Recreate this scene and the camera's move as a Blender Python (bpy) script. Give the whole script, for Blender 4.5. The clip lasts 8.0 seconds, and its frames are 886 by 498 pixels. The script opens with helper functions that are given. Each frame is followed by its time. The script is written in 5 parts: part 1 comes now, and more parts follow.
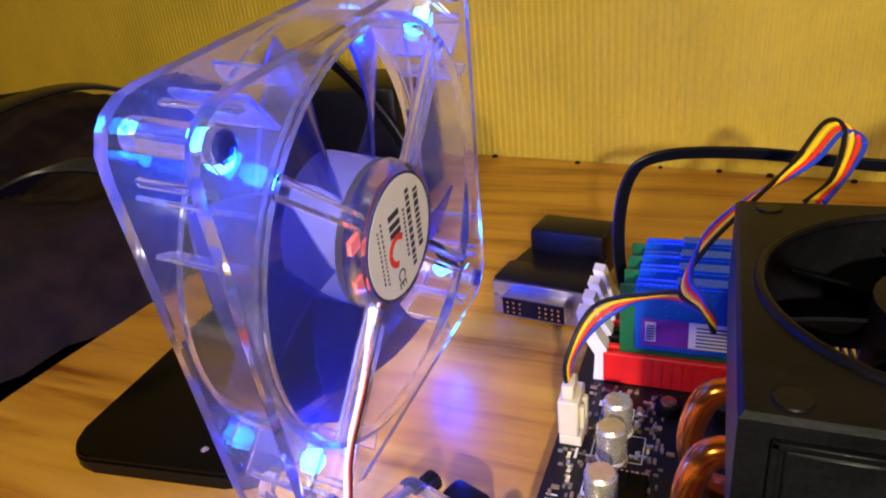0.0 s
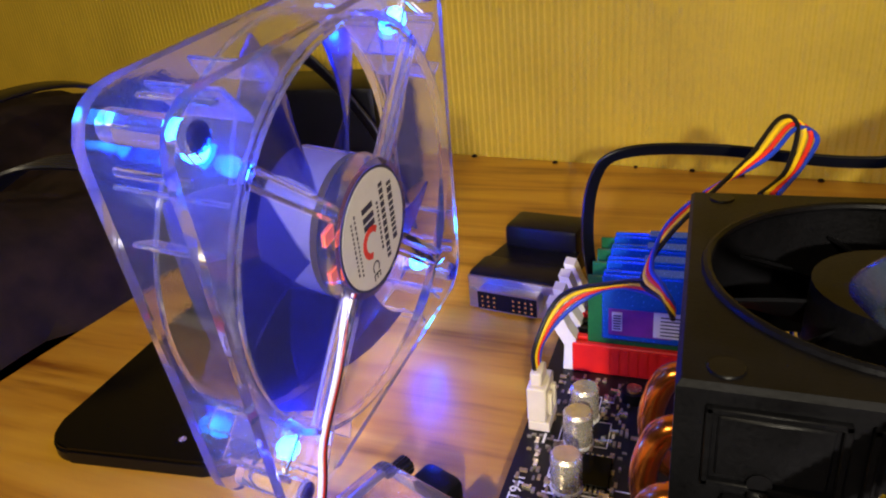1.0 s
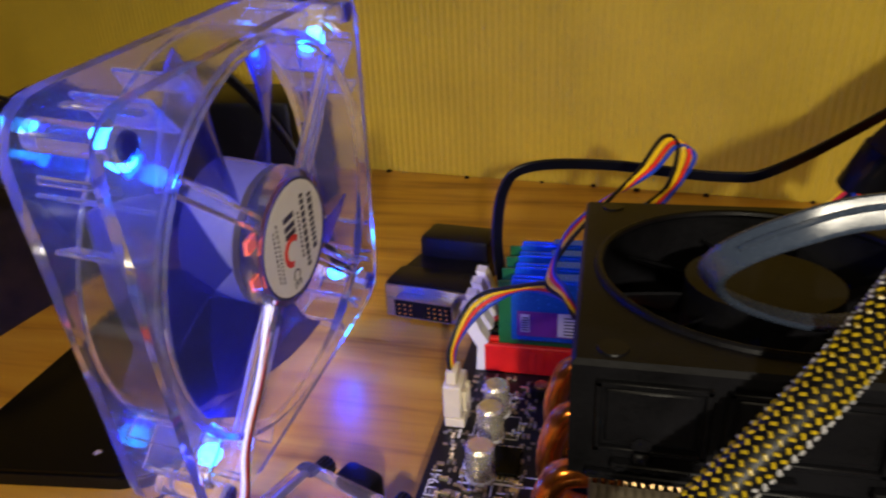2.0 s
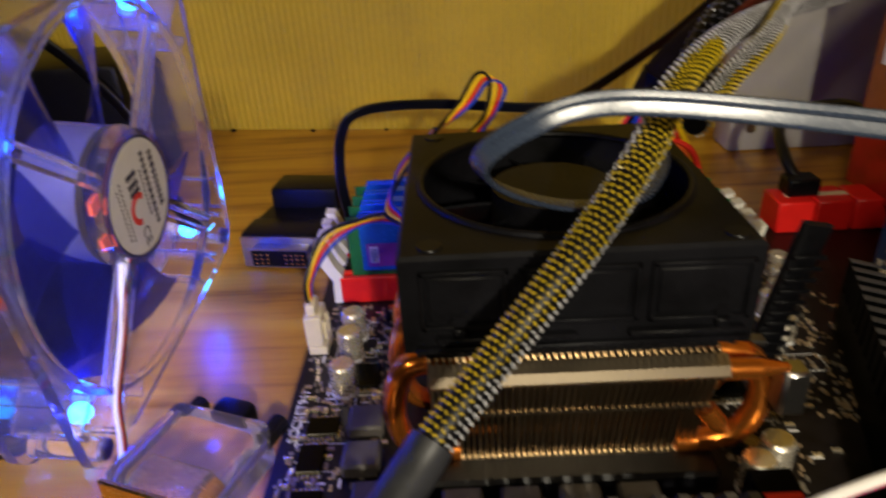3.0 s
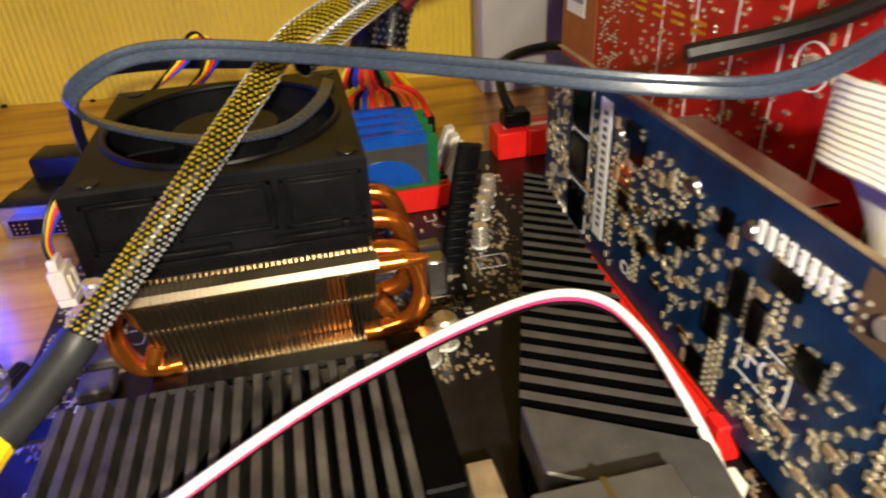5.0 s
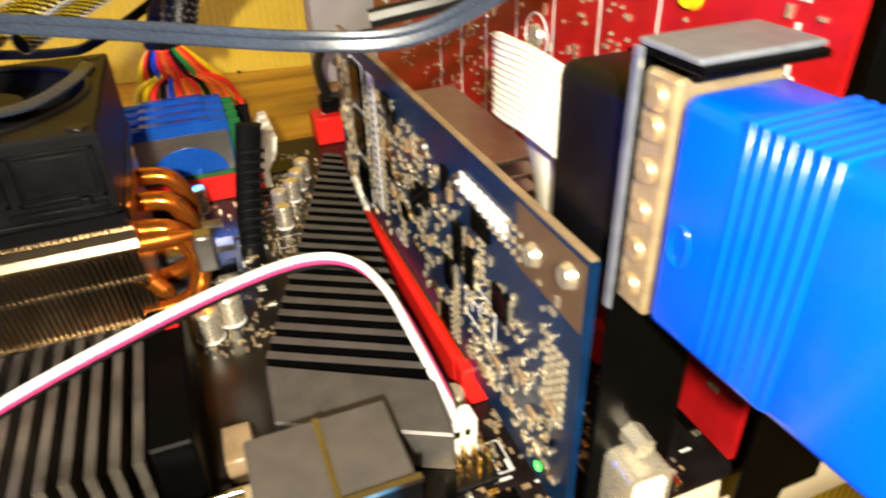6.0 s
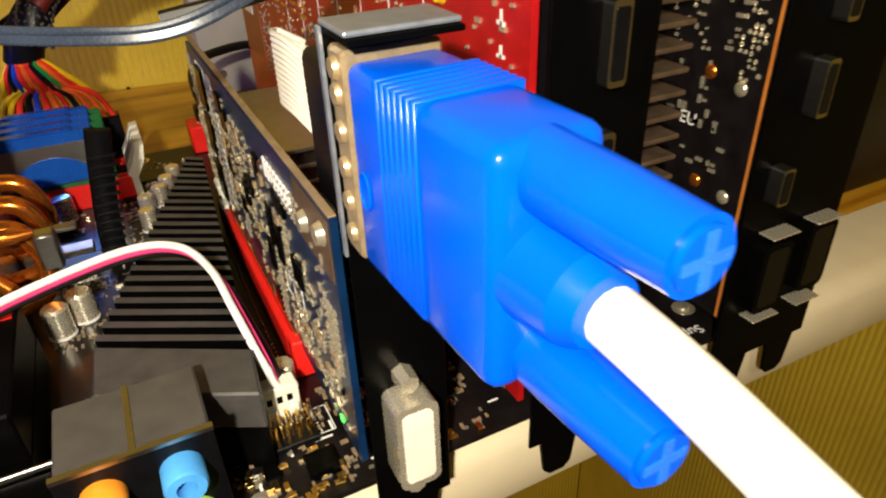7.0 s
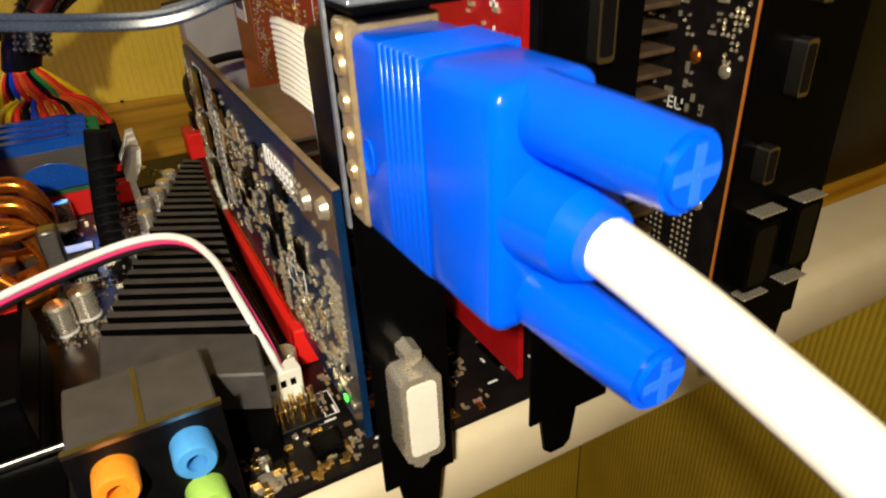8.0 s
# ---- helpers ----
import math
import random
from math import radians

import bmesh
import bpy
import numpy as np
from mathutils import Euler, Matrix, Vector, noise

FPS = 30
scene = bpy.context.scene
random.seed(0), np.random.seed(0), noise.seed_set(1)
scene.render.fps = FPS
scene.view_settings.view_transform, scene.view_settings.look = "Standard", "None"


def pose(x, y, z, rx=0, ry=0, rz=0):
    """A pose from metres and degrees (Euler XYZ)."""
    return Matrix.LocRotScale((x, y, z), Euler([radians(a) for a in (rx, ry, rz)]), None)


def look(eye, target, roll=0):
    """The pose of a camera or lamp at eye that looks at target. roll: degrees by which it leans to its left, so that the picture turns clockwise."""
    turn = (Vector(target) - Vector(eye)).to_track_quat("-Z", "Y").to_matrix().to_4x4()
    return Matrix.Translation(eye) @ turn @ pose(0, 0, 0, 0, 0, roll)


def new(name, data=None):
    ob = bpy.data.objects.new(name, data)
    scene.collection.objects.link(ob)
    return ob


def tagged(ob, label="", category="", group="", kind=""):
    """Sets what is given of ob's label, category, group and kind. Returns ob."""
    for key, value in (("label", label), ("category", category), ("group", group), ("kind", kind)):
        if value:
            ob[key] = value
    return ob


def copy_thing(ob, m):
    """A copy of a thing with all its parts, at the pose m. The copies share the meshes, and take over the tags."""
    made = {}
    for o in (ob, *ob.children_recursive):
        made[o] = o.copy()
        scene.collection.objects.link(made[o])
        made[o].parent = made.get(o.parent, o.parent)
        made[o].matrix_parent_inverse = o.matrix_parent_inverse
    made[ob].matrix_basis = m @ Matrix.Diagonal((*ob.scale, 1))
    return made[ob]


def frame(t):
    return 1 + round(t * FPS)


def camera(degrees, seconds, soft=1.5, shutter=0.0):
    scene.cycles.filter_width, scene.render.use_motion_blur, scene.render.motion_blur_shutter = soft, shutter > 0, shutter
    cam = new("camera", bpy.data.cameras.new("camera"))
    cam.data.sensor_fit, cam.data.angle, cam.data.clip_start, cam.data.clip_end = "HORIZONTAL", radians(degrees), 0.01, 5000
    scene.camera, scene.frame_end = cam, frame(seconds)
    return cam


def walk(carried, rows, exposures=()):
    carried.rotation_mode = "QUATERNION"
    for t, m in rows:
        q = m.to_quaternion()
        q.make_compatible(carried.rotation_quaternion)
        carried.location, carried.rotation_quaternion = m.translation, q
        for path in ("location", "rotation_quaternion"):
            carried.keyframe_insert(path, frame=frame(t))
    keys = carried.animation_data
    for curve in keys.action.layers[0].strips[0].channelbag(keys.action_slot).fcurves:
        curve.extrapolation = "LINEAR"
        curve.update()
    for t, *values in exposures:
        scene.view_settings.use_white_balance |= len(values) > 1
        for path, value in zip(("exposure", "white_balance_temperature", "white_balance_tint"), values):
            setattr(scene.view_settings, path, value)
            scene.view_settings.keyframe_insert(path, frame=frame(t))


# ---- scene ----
cam = camera(67.55, 8.0, soft=2.0, shutter=0.5)
PATH = [
    (0, (0.0376, 0.0038, 0.1361), (-0.0366, 0.1701, 0.0536), -6.27),
    (0.5, (0.0389, 0.0041, 0.1352), (-0.0327, 0.1716, 0.0525), -5.65),
    (1, (0.0431, -0.0008, 0.1352), (-0.0270, 0.1675, 0.0531), -5.70),
    (1.2, (0.0433, -0.0033, 0.1358), (-0.0275, 0.1646, 0.0535), -5.79),
    (2.3, (0.0480, -0.0158, 0.1395), (0.0154, 0.1651, 0.0606), -2.81),
    (2.5, (0.0501, -0.0195, 0.1422), (0.0244, 0.1595, 0.0567), -3.70),
    (3, (0.0545, -0.0309, 0.1392), (0.0490, 0.1458, 0.0457), -3.62),
    (3.5, (0.0674, -0.0401, 0.1344), (0.0831, 0.1316, 0.0331), -3.00),
    (4, (0.0795, -0.0504, 0.1384), (0.1035, 0.1193, 0.0354), -4.20),
    (4.2, (0.0803, -0.0524, 0.1357), (0.1067, 0.1155, 0.0303), -3.78),
    (5.3, (0.1083, -0.0767, 0.1447), (0.1482, 0.0886, 0.0395), -2.65),
    (5.5, (0.1144, -0.0825, 0.1443), (0.1613, 0.0811, 0.0392), -2.04),
    (6, (0.1340, -0.0900, 0.1379), (0.1929, 0.0686, 0.0312), -2.04),
    (6.5, (0.1487, -0.1042, 0.1333), (0.2184, 0.0505, 0.0273), -1.81),
    (7, (0.1570, -0.1208, 0.1367), (0.2321, 0.0331, 0.0333), -2.21),
    (7.5, (0.1551, -0.1285, 0.1404), (0.2318, 0.0262, 0.0394), -2.49),
    (8, (0.1516, -0.1271, 0.1313), (0.2303, 0.0279, 0.0324), -2.97),
]
EXPOSURE = [(0, 0.15), (0.5, 0.02), (1.2, -0.1), (2.5, -0.75), (3.0, -0.68), (3.5, -0.15), (4.2, 0.03), (5.5, 0.42), (6.1, 0.7), (6.5, 0.72), (7.0, -0.1), (7.5, -0.55), (8, -0.45)]
walk(cam, [(t, look(e, a, r)) for t, e, a, r in PATH], EXPOSURE)

# ---- light ----
world = bpy.data.worlds.new("world")
scene.world = world
world.use_nodes = True
world.node_tree.nodes["Background"].inputs[0].default_value = (1.0, 0.86, 0.62, 1)
world.node_tree.nodes["Background"].inputs[1].default_value = 0.01


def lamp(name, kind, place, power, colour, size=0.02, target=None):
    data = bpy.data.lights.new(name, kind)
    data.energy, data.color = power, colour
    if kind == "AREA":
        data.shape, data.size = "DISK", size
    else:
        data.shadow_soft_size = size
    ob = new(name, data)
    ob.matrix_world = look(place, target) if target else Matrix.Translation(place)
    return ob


# Added fill from behind, no known source: evens out wall and desk.
FILL = lamp("fill_lamp", "AREA", (-0.42, -0.92, 1.08), 7.5, (1.0, 0.84, 0.58), 0.16, (0.12, 0.2, 0.0))
# Fixed stand-in for the phone torch that travels beside the lens.
TORCH = lamp("torch_stand_in", "AREA", (0.10, -0.19, 0.195), 1.6, (1.0, 0.9, 0.7), 0.012, (0.11, 0.16, 0.03))

# ---- materials ----
MATS = {}


def mat(name, colour, rough=0.5, metal=0.0, vary=0.15, scale=200.0, bump=0.1, fine=1500.0, trans=0.0, emit=0.0, coat=0.0, ior=1.45, stretch=(1, 1, 1), spots=None, spec=0.5):
    """A surface with variation at two scales and fine relief."""
    m = bpy.data.materials.new(name)
    m.use_nodes = True
    nt = m.node_tree
    p = nt.nodes["Principled BSDF"]
    p.inputs["Metallic"].default_value, p.inputs["Roughness"].default_value = metal, rough
    p.inputs["Transmission Weight"].default_value, p.inputs["IOR"].default_value = trans, ior
    p.inputs["Coat Weight"].default_value = coat
    p.inputs["Specular IOR Level"].default_value = spec
    co = nt.nodes.new("ShaderNodeTexCoord")
    mp = nt.nodes.new("ShaderNodeMapping")
    mp.inputs["Scale"].default_value = stretch
    nt.links.new(co.outputs["Object"], mp.inputs[0])
    big, small = nt.nodes.new("ShaderNodeTexNoise"), nt.nodes.new("ShaderNodeTexNoise")
    big.inputs["Scale"].default_value, small.inputs["Scale"].default_value = scale, fine
    big.inputs["Detail"].default_value = 4
    for n in (big, small):
        nt.links.new(mp.outputs[0], n.inputs["Vector"])
    ramp = nt.nodes.new("ShaderNodeValToRGB")
    dark = [c * (1 - vary) for c in colour]
    lite = [min(1, c * (1 + vary)) for c in colour]
    ramp.color_ramp.elements[0].color, ramp.color_ramp.elements[1].color = (*dark, 1), (*lite, 1)
    ramp.color_ramp.elements[0].position, ramp.color_ramp.elements[1].position = 0.3, 0.7
    if spots:
        e = ramp.color_ramp.elements.new(0.74)
        e.color = (*spots, 1)
    add = nt.nodes.new("ShaderNodeMath")
    add.operation = "MULTIPLY_ADD"
    nt.links.new(small.outputs[0], add.inputs[0])
    add.inputs[1].default_value = 0.25
    mul = nt.nodes.new("ShaderNodeMath")
    mul.operation = "MULTIPLY"
    mul.inputs[1].default_value = 0.8
    nt.links.new(big.outputs[0], mul.inputs[0])
    nt.links.new(mul.outputs[0], add.inputs[2])
    nt.links.new(add.outputs[0], ramp.inputs[0])
    nt.links.new(ramp.outputs[0], p.inputs["Base Color"])
    if bump:
        b = nt.nodes.new("ShaderNodeBump")
        b.inputs["Strength"].default_value, b.inputs["Distance"].default_value = bump, 0.0004
        nt.links.new(add.outputs[0], b.inputs["Height"])
        nt.links.new(b.outputs[0], p.inputs["Normal"])
    rr = nt.nodes.new("ShaderNodeMapRange")
    rr.inputs["To Min"].default_value, rr.inputs["To Max"].default_value = max(0.02, rough * 0.8), min(1, rough * 1.25)
    nt.links.new(small.outputs[0], rr.inputs[0])
    nt.links.new(rr.outputs[0], p.inputs["Roughness"])
    if emit:
        p.inputs["Emission Color"].default_value = (*colour, 1)
        p.inputs["Emission Strength"].default_value = emit
    MATS[name] = m
    return m


def wood_material():
    m = mat("pine_wood", (0.42, 0.2, 0.05), rough=0.32, vary=0.2, scale=30, bump=0.05, coat=0.25)
    nt = m.node_tree
    p = nt.nodes["Principled BSDF"]
    co = nt.nodes.new("ShaderNodeTexCoord")
    mp = nt.nodes.new("ShaderNodeMapping")
    mp.inputs["Rotation"].default_value = (0, 0, radians(12))
    mp.inputs["Scale"].default_value = (0.09, 1.0, 1.0)
    nt.links.new(co.outputs["Object"], mp.inputs[0])
    wave = nt.nodes.new("ShaderNodeTexNoise")
    wave.inputs["Scale"].default_value, wave.inputs["Detail"].default_value, wave.inputs["Distortion"].default_value = 65, 3, 0.6
    fibre = nt.nodes.new("ShaderNodeTexNoise")
    fibre.inputs["Scale"].default_value, fibre.inputs["Detail"].default_value = 420, 2
    nt.links.new(mp.outputs[0], wave.inputs["Vector"])
    nt.links.new(mp.outputs[0], fibre.inputs["Vector"])
    mix = nt.nodes.new("ShaderNodeMath")
    mix.operation = "MULTIPLY_ADD"
    mix.inputs[1].default_value = 0.22
    nt.links.new(fibre.outputs[0], mix.inputs[0])
    nt.links.new(wave.outputs[0], mix.inputs[2])
    ramp = nt.nodes.new("ShaderNodeValToRGB")
    r = ramp.color_ramp
    r.elements[0].position, r.elements[0].color = 0.40, (0.22, 0.07, 0.004, 1)
    r.elements[1].position, r.elements[1].color = 0.75, (0.6, 0.31, 0.025, 1)
    e = r.elements.new(0.56)
    e.color = (0.49, 0.225, 0.015, 1)
    nt.links.new(mix.outputs[0], ramp.inputs[0])
    nt.links.new(ramp.outputs[0], p.inputs["Base Color"])
    return m


WOOD = wood_material()
PAPER = mat("ribbed_wallpaper", (0.65, 0.46, 0.035), 0.7, vary=0.14, scale=14, fine=260, bump=0.2)
LAMINATE = mat("cream_laminate", (0.72, 0.62, 0.44), 0.35, vary=0.05, scale=60, coat=0.2)
PLASTER = mat("plaster", (0.1, 0.08, 0.05), 0.8, vary=0.1, scale=20)
FLOORM = mat("floor_boards", (0.2, 0.1, 0.04), 0.5, scale=20)
ACRYLIC = mat("clear_acrylic", (0.93, 0.93, 0.98), 0.04, vary=0.02, bump=0.1, trans=0.985, ior=1.45)
# Clear plastic with the diodes' blue glow tinted into its colour.
SMOKE = mat("glow_tinted_blade_plastic", (0.14, 0.15, 0.45), 0.1, vary=0.03, bump=0.03, trans=0.94, ior=1.16)
BLADE = mat("rotor_grey", (0.15, 0.15, 0.2), 0.24, vary=0.06, bump=0.02, trans=0.2)
BLACKP = mat("black_plastic", (0.003, 0.003, 0.004), 0.36, vary=0.3, scale=300, bump=0.12, spec=0.22)
DUSTY = mat("dusty_black_plastic", (0.0035, 0.0035, 0.0045), 0.4, vary=0.9, scale=60, bump=0.3, spec=0.14)
RUBBER = mat("black_rubber", (0.004, 0.004, 0.005), 0.35, vary=0.2, spec=0.5)
GLOSSB = mat("black_glass", (0.0015, 0.0015, 0.0015), 0.15, vary=0.1, bump=0.0, spec=0.15)
CLOTH = mat("black_cloth", (0.014, 0.0075, 0.004), 0.8, vary=0.6, scale=90, fine=1800, bump=0.8, spec=0.25)
PCBK = mat("black_circuit_board", (0.007, 0.0055, 0.006), 0.3, vary=0.5, scale=160, fine=900, bump=0.25, spec=0.3)
PCBB = mat("blue_circuit_board", (0.002, 0.017, 0.06), 0.3, vary=0.4, scale=120, fine=900, bump=0.25)
PCBR = mat("red_circuit_board", (0.34, 0.006, 0.008), 0.32, vary=0.25, scale=120, fine=900, bump=0.25)
PCBG = mat("green_circuit_board", (0.01, 0.12, 0.035), 0.35, vary=0.25, scale=200)
REDP = mat("red_plastic", (0.72, 0.015, 0.012), 0.35, vary=0.08)
WHITEP = mat("white_plastic", (0.8, 0.78, 0.7), 0.38, vary=0.06)
CREAMP = mat("cream_plastic", (0.74, 0.66, 0.5), 0.4, vary=0.06)
INK = mat("white_ink", (0.75, 0.75, 0.75), 0.6, vary=0.1, bump=0)
DARKINK = mat("dark_ink", (0.03, 0.03, 0.07), 0.6, vary=0.1, bump=0)
REDINK = mat("red_ink", (0.7, 0.05, 0.04), 0.6, bump=0)
PAPERW = mat("white_label_paper", (0.74, 0.74, 0.78), 0.5, vary=0.04)
PURPLE = mat("purple_label", (0.2, 0.03, 0.28), 0.4)
TIN = mat("tin_solder", (0.8, 0.72, 0.56), 0.22, 0.8, vary=0.2, scale=500)
CHROME = mat("nickel_plate", (0.8, 0.74, 0.62), 0.26, 0.75, vary=0.08)
STEEL = mat("brushed_steel", (0.42, 0.41, 0.4), 0.3, 1.0, vary=0.12, stretch=(1, 1, 12))
BRASS = mat("gold_contact", (0.85, 0.58, 0.2), 0.25, 1.0, vary=0.15)
COPPER = mat("copper_pipe", (0.8, 0.24, 0.035), 0.2, 0.9, vary=0.15)
ALU = mat("aluminium_fin", (0.62, 0.51, 0.36), 0.3, 1.0, vary=0.08)
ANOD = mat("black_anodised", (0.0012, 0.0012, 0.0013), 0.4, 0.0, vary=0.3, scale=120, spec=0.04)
DUSTFIN = mat("dusty_fin", (0.05, 0.044, 0.038), 0.42, 0.0, vary=0.8, scale=90, spec=0.3, bump=0.2)
# Lit copy of the black anodising: the sheen on upper faces is its grey.
ANOD_LIT = mat("lit_anodised", (0.08, 0.075, 0.075), 0.4, 0.35, vary=0.2, scale=200)
BLUEAL = mat("blue_anodised", (0.015, 0.14, 0.75), 0.25, 0.5, vary=0.12)
BLUEPL = mat("blue_moulded_plastic", (0.0, 0.092, 0.85), 0.2, vary=0.05, scale=120, bump=0.06, spec=0.28)
WHITEC = mat("white_cable", (0.82, 0.78, 0.68), 0.4, vary=0.04)
W_RED = mat("red_wire", (0.72, 0.03, 0.015), 0.4, vary=0.1)
W_ORANGE = mat("orange_wire", (0.8, 0.13, 0.02), 0.4, vary=0.1)
W_YEL = mat("yellow_wire", (0.85, 0.55, 0.01), 0.4, vary=0.1)
W_BLUE = mat("blue_wire", (0.012, 0.05, 0.5), 0.4, vary=0.1)
W_PINK = mat("pink_wire", (0.85, 0.05, 0.22), 0.4, vary=0.06)
W_WHITE = mat("white_wire", (0.85, 0.83, 0.8), 0.4, vary=0.04)
W_GREEN = mat("green_wire", (0.02, 0.25, 0.05), 0.4, vary=0.1)
GREYC = mat("grey_flat_cable", (0.026, 0.036, 0.06), 0.26, vary=0.2, scale=80)
MAUVE = mat("frosted_clear_plastic", (0.9, 0.82, 1.0), 0.12, vary=0.05, trans=0.93, bump=0.12, ior=1.4)
GREYBLK = mat("grey_shield", (0.065, 0.058, 0.052), 0.5, vary=0.2, scale=150)
J_ORANGE = mat("orange_jack", (0.85, 0.28, 0.02), 0.4)
J_BLUE = mat("light_blue_jack", (0.07, 0.32, 0.75), 0.4)
J_GREEN = mat("lime_jack", (0.35, 0.62, 0.12), 0.4)
LEDBLUE = mat("lit_blue_led", (0.02, 0.3, 1.0), 0.3, emit=34.0, bump=0)
LEDGREEN = mat("lit_green_led", (0.05, 1.0, 0.05), 0.3, emit=6.0, bump=0)
CERAMIC = mat("ceramic_capacitor", (0.24, 0.17, 0.1), 0.35, vary=0.3)
BRAIDW = mat("silver_braid", (0.36, 0.36, 0.38), 0.22, vary=0.4)
BRAIDY = mat("yellow_braid", (0.36, 0.26, 0.006), 0.3, vary=0.3)
SHRINK = mat("grey_heat_shrink", (0.02, 0.021, 0.025), 0.4, vary=0.3, scale=120)
ZINC = mat("zinc_plate", (0.26, 0.29, 0.36), 0.32, 0.55, vary=0.2, scale=300)
TARNISH = mat("tarnished_nickel", (0.5, 0.38, 0.22), 0.34, 0.6, vary=0.25, scale=300)
FOLIO = mat("grey_panel", (0.42, 0.4, 0.36), 0.5, vary=0.08, scale=40)

# ---- mesh helpers: all places in centimetres ----
CM = 0.01


def thing(name, place, label, category, group="", kind=""):
    ob = new(name)
    ob.empty_display_size = 0.01
    ob.matrix_world = Matrix.Translation(Vector(place) * CM)
    return tagged(ob, label, category, group, kind)


def part(name, bm, material, parent=None, label="", smooth=False):
    me = bpy.data.meshes.new(name)
    bmesh.ops.scale(bm, vec=(CM, CM, CM), verts=bm.verts)
    bmesh.ops.recalc_face_normals(bm, faces=bm.faces)
    if smooth:
        for f in bm.faces:
            f.smooth = True
    bm.to_mesh(me)
    bm.free()
    if smooth:
        me.set_sharp_from_angle(angle=radians(40))
    me.materials.append(material)
    ob = new(name, me)
    if material in (ACRYLIC, SMOKE, MAUVE):
        ob.visible_shadow = False
    if parent is not None:
        ob.parent = parent
        m = parent.matrix_basis.copy()
        up = parent.parent
        while up is not None:
            m = up.matrix_basis @ parent.matrix_parent_inverse @ m
            up = up.parent
        ob.matrix_parent_inverse = m.inverted()
    if label:
        ob["label"] = label
    return ob


def share(ob, place, turn=0.0, parent=None):
    """One more piece on the same mesh, moved by a vector in centimetres and turned about its own first place."""
    o = bpy.data.objects.new(ob.name, ob.data)
    scene.collection.objects.link(o)
    o.parent = parent or ob.parent
    o.matrix_parent_inverse = ob.matrix_parent_inverse
    o.matrix_basis = Matrix.Translation(Vector(place) * CM) @ Matrix.Rotation(turn, 4, "Z")
    return o


def bx(bm, lo, hi, bevel=0.0, m=None, seg=1):
    lo, hi = Vector(lo), Vector(hi)
    r = bmesh.ops.create_cube(bm, size=1.0)
    v = r["verts"]
    c, s = (lo + hi) / 2, hi - lo
    for q in v:
        q.co = Vector((q.co.x * s.x, q.co.y * s.y, q.co.z * s.z)) + c
    if bevel:
        es = list({e for q in v for e in q.link_edges})
        g = bmesh.ops.bevel(bm, geom=es, offset=bevel, segments=seg, profile=0.5, affect="EDGES")
        v = list({q for f in g["faces"] for q in f.verts} | {q for q in v if q.is_valid})
    if m is not None:
        bmesh.ops.transform(bm, matrix=m, verts=v)
    return v


def cyl(bm, a, b, r0, r1=None, seg=20, caps=True):
    a, b = Vector(a), Vector(b)
    r1 = r0 if r1 is None else r1
    d = b - a
    m = Matrix.Translation((a + b) / 2) @ d.to_track_quat("Z", "Y").to_matrix().to_4x4()
    r = bmesh.ops.create_cone(bm, cap_ends=caps, segments=seg, radius1=max(r0, 1e-4), radius2=max(r1, 1e-4), depth=d.length, matrix=m)
    return r["verts"]


def ball(bm, c, r, seg=10, squash=(1, 1, 1)):
    return bmesh.ops.create_uvsphere(bm, u_segments=seg, v_segments=max(6, seg // 2), radius=r, matrix=Matrix.Translation(c) @ Matrix.Diagonal((*squash, 1)))["verts"]


def smooth_line(pts, n=8, closed=False):
    """A smooth line through the points."""
    p = [Vector(q) for q in pts]
    out = []
    k = len(p)
    for i in range(k if closed else k - 1):
        if closed:
            a, b, c, d = p[(i - 1) % k], p[i], p[(i + 1) % k], p[(i + 2) % k]
        else:
            a, b, c, d = p[max(i - 1, 0)], p[i], p[i + 1], p[min(i + 2, k - 1)]
        for j in range(n):
            t = j / n
            out.append(0.5 * ((2 * b) + (c - a) * t + (2 * a - 5 * b + 4 * c - d) * t * t + (3 * b - a - 3 * c + d) * t ** 3))
    if not closed:
        out.append(p[-1])
    return out


def sweep(bm, line, section, up=(0, 0, 1), closed=False, twist=0.0):
    """Sweep a closed outline (u, v) along a line; v starts out along up."""
    n = len(line)
    rings = []
    side = None
    for i, q in enumerate(line):
        if closed:
            t = (line[(i + 1) % n] - line[i - 1]).normalized()
        else:
            t = (line[min(i + 1, n - 1)] - line[max(i - 1, 0)]).normalized()
        if side is None:
            side = t.cross(Vector(up))
            if side.length < 1e-3:
                side = t.cross(Vector((1, 0, 0)))
            side.normalize()
        side = (side - t * side.dot(t)).normalized()
        top = side.cross(t)
        a = twist * i / max(1, n - 1)
        ca, sa = math.cos(a), math.sin(a)
        rings.append([bm.verts.new(q + side * (u * ca - v * sa) + top * (u * sa + v * ca)) for u, v in section])
    k = len(section)
    for i in range(n if closed else n - 1):
        r0, r1 = rings[i], rings[(i + 1) % n]
        for j in range(k):
            bm.faces.new((r0[j], r0[(j + 1) % k], r1[(j + 1) % k], r1[j]))
    if not closed:
        bm.faces.new(rings[0])
        bm.faces.new(rings[-1][::-1])


def ring(r, k=10):
    return [(r * math.cos(2 * math.pi * i / k), r * math.sin(2 * math.pi * i / k)) for i in range(k)]


def oval(w, h, k=12):
    """A flat band with round edges."""
    out = []
    for i in range(k):
        a = 2 * math.pi * i / k
        c, s = math.cos(a), math.sin(a)
        out.append(((w / 2 - h / 2) * (1 if c >= 0 else -1) + h / 2 * c, h / 2 * s))
    return out


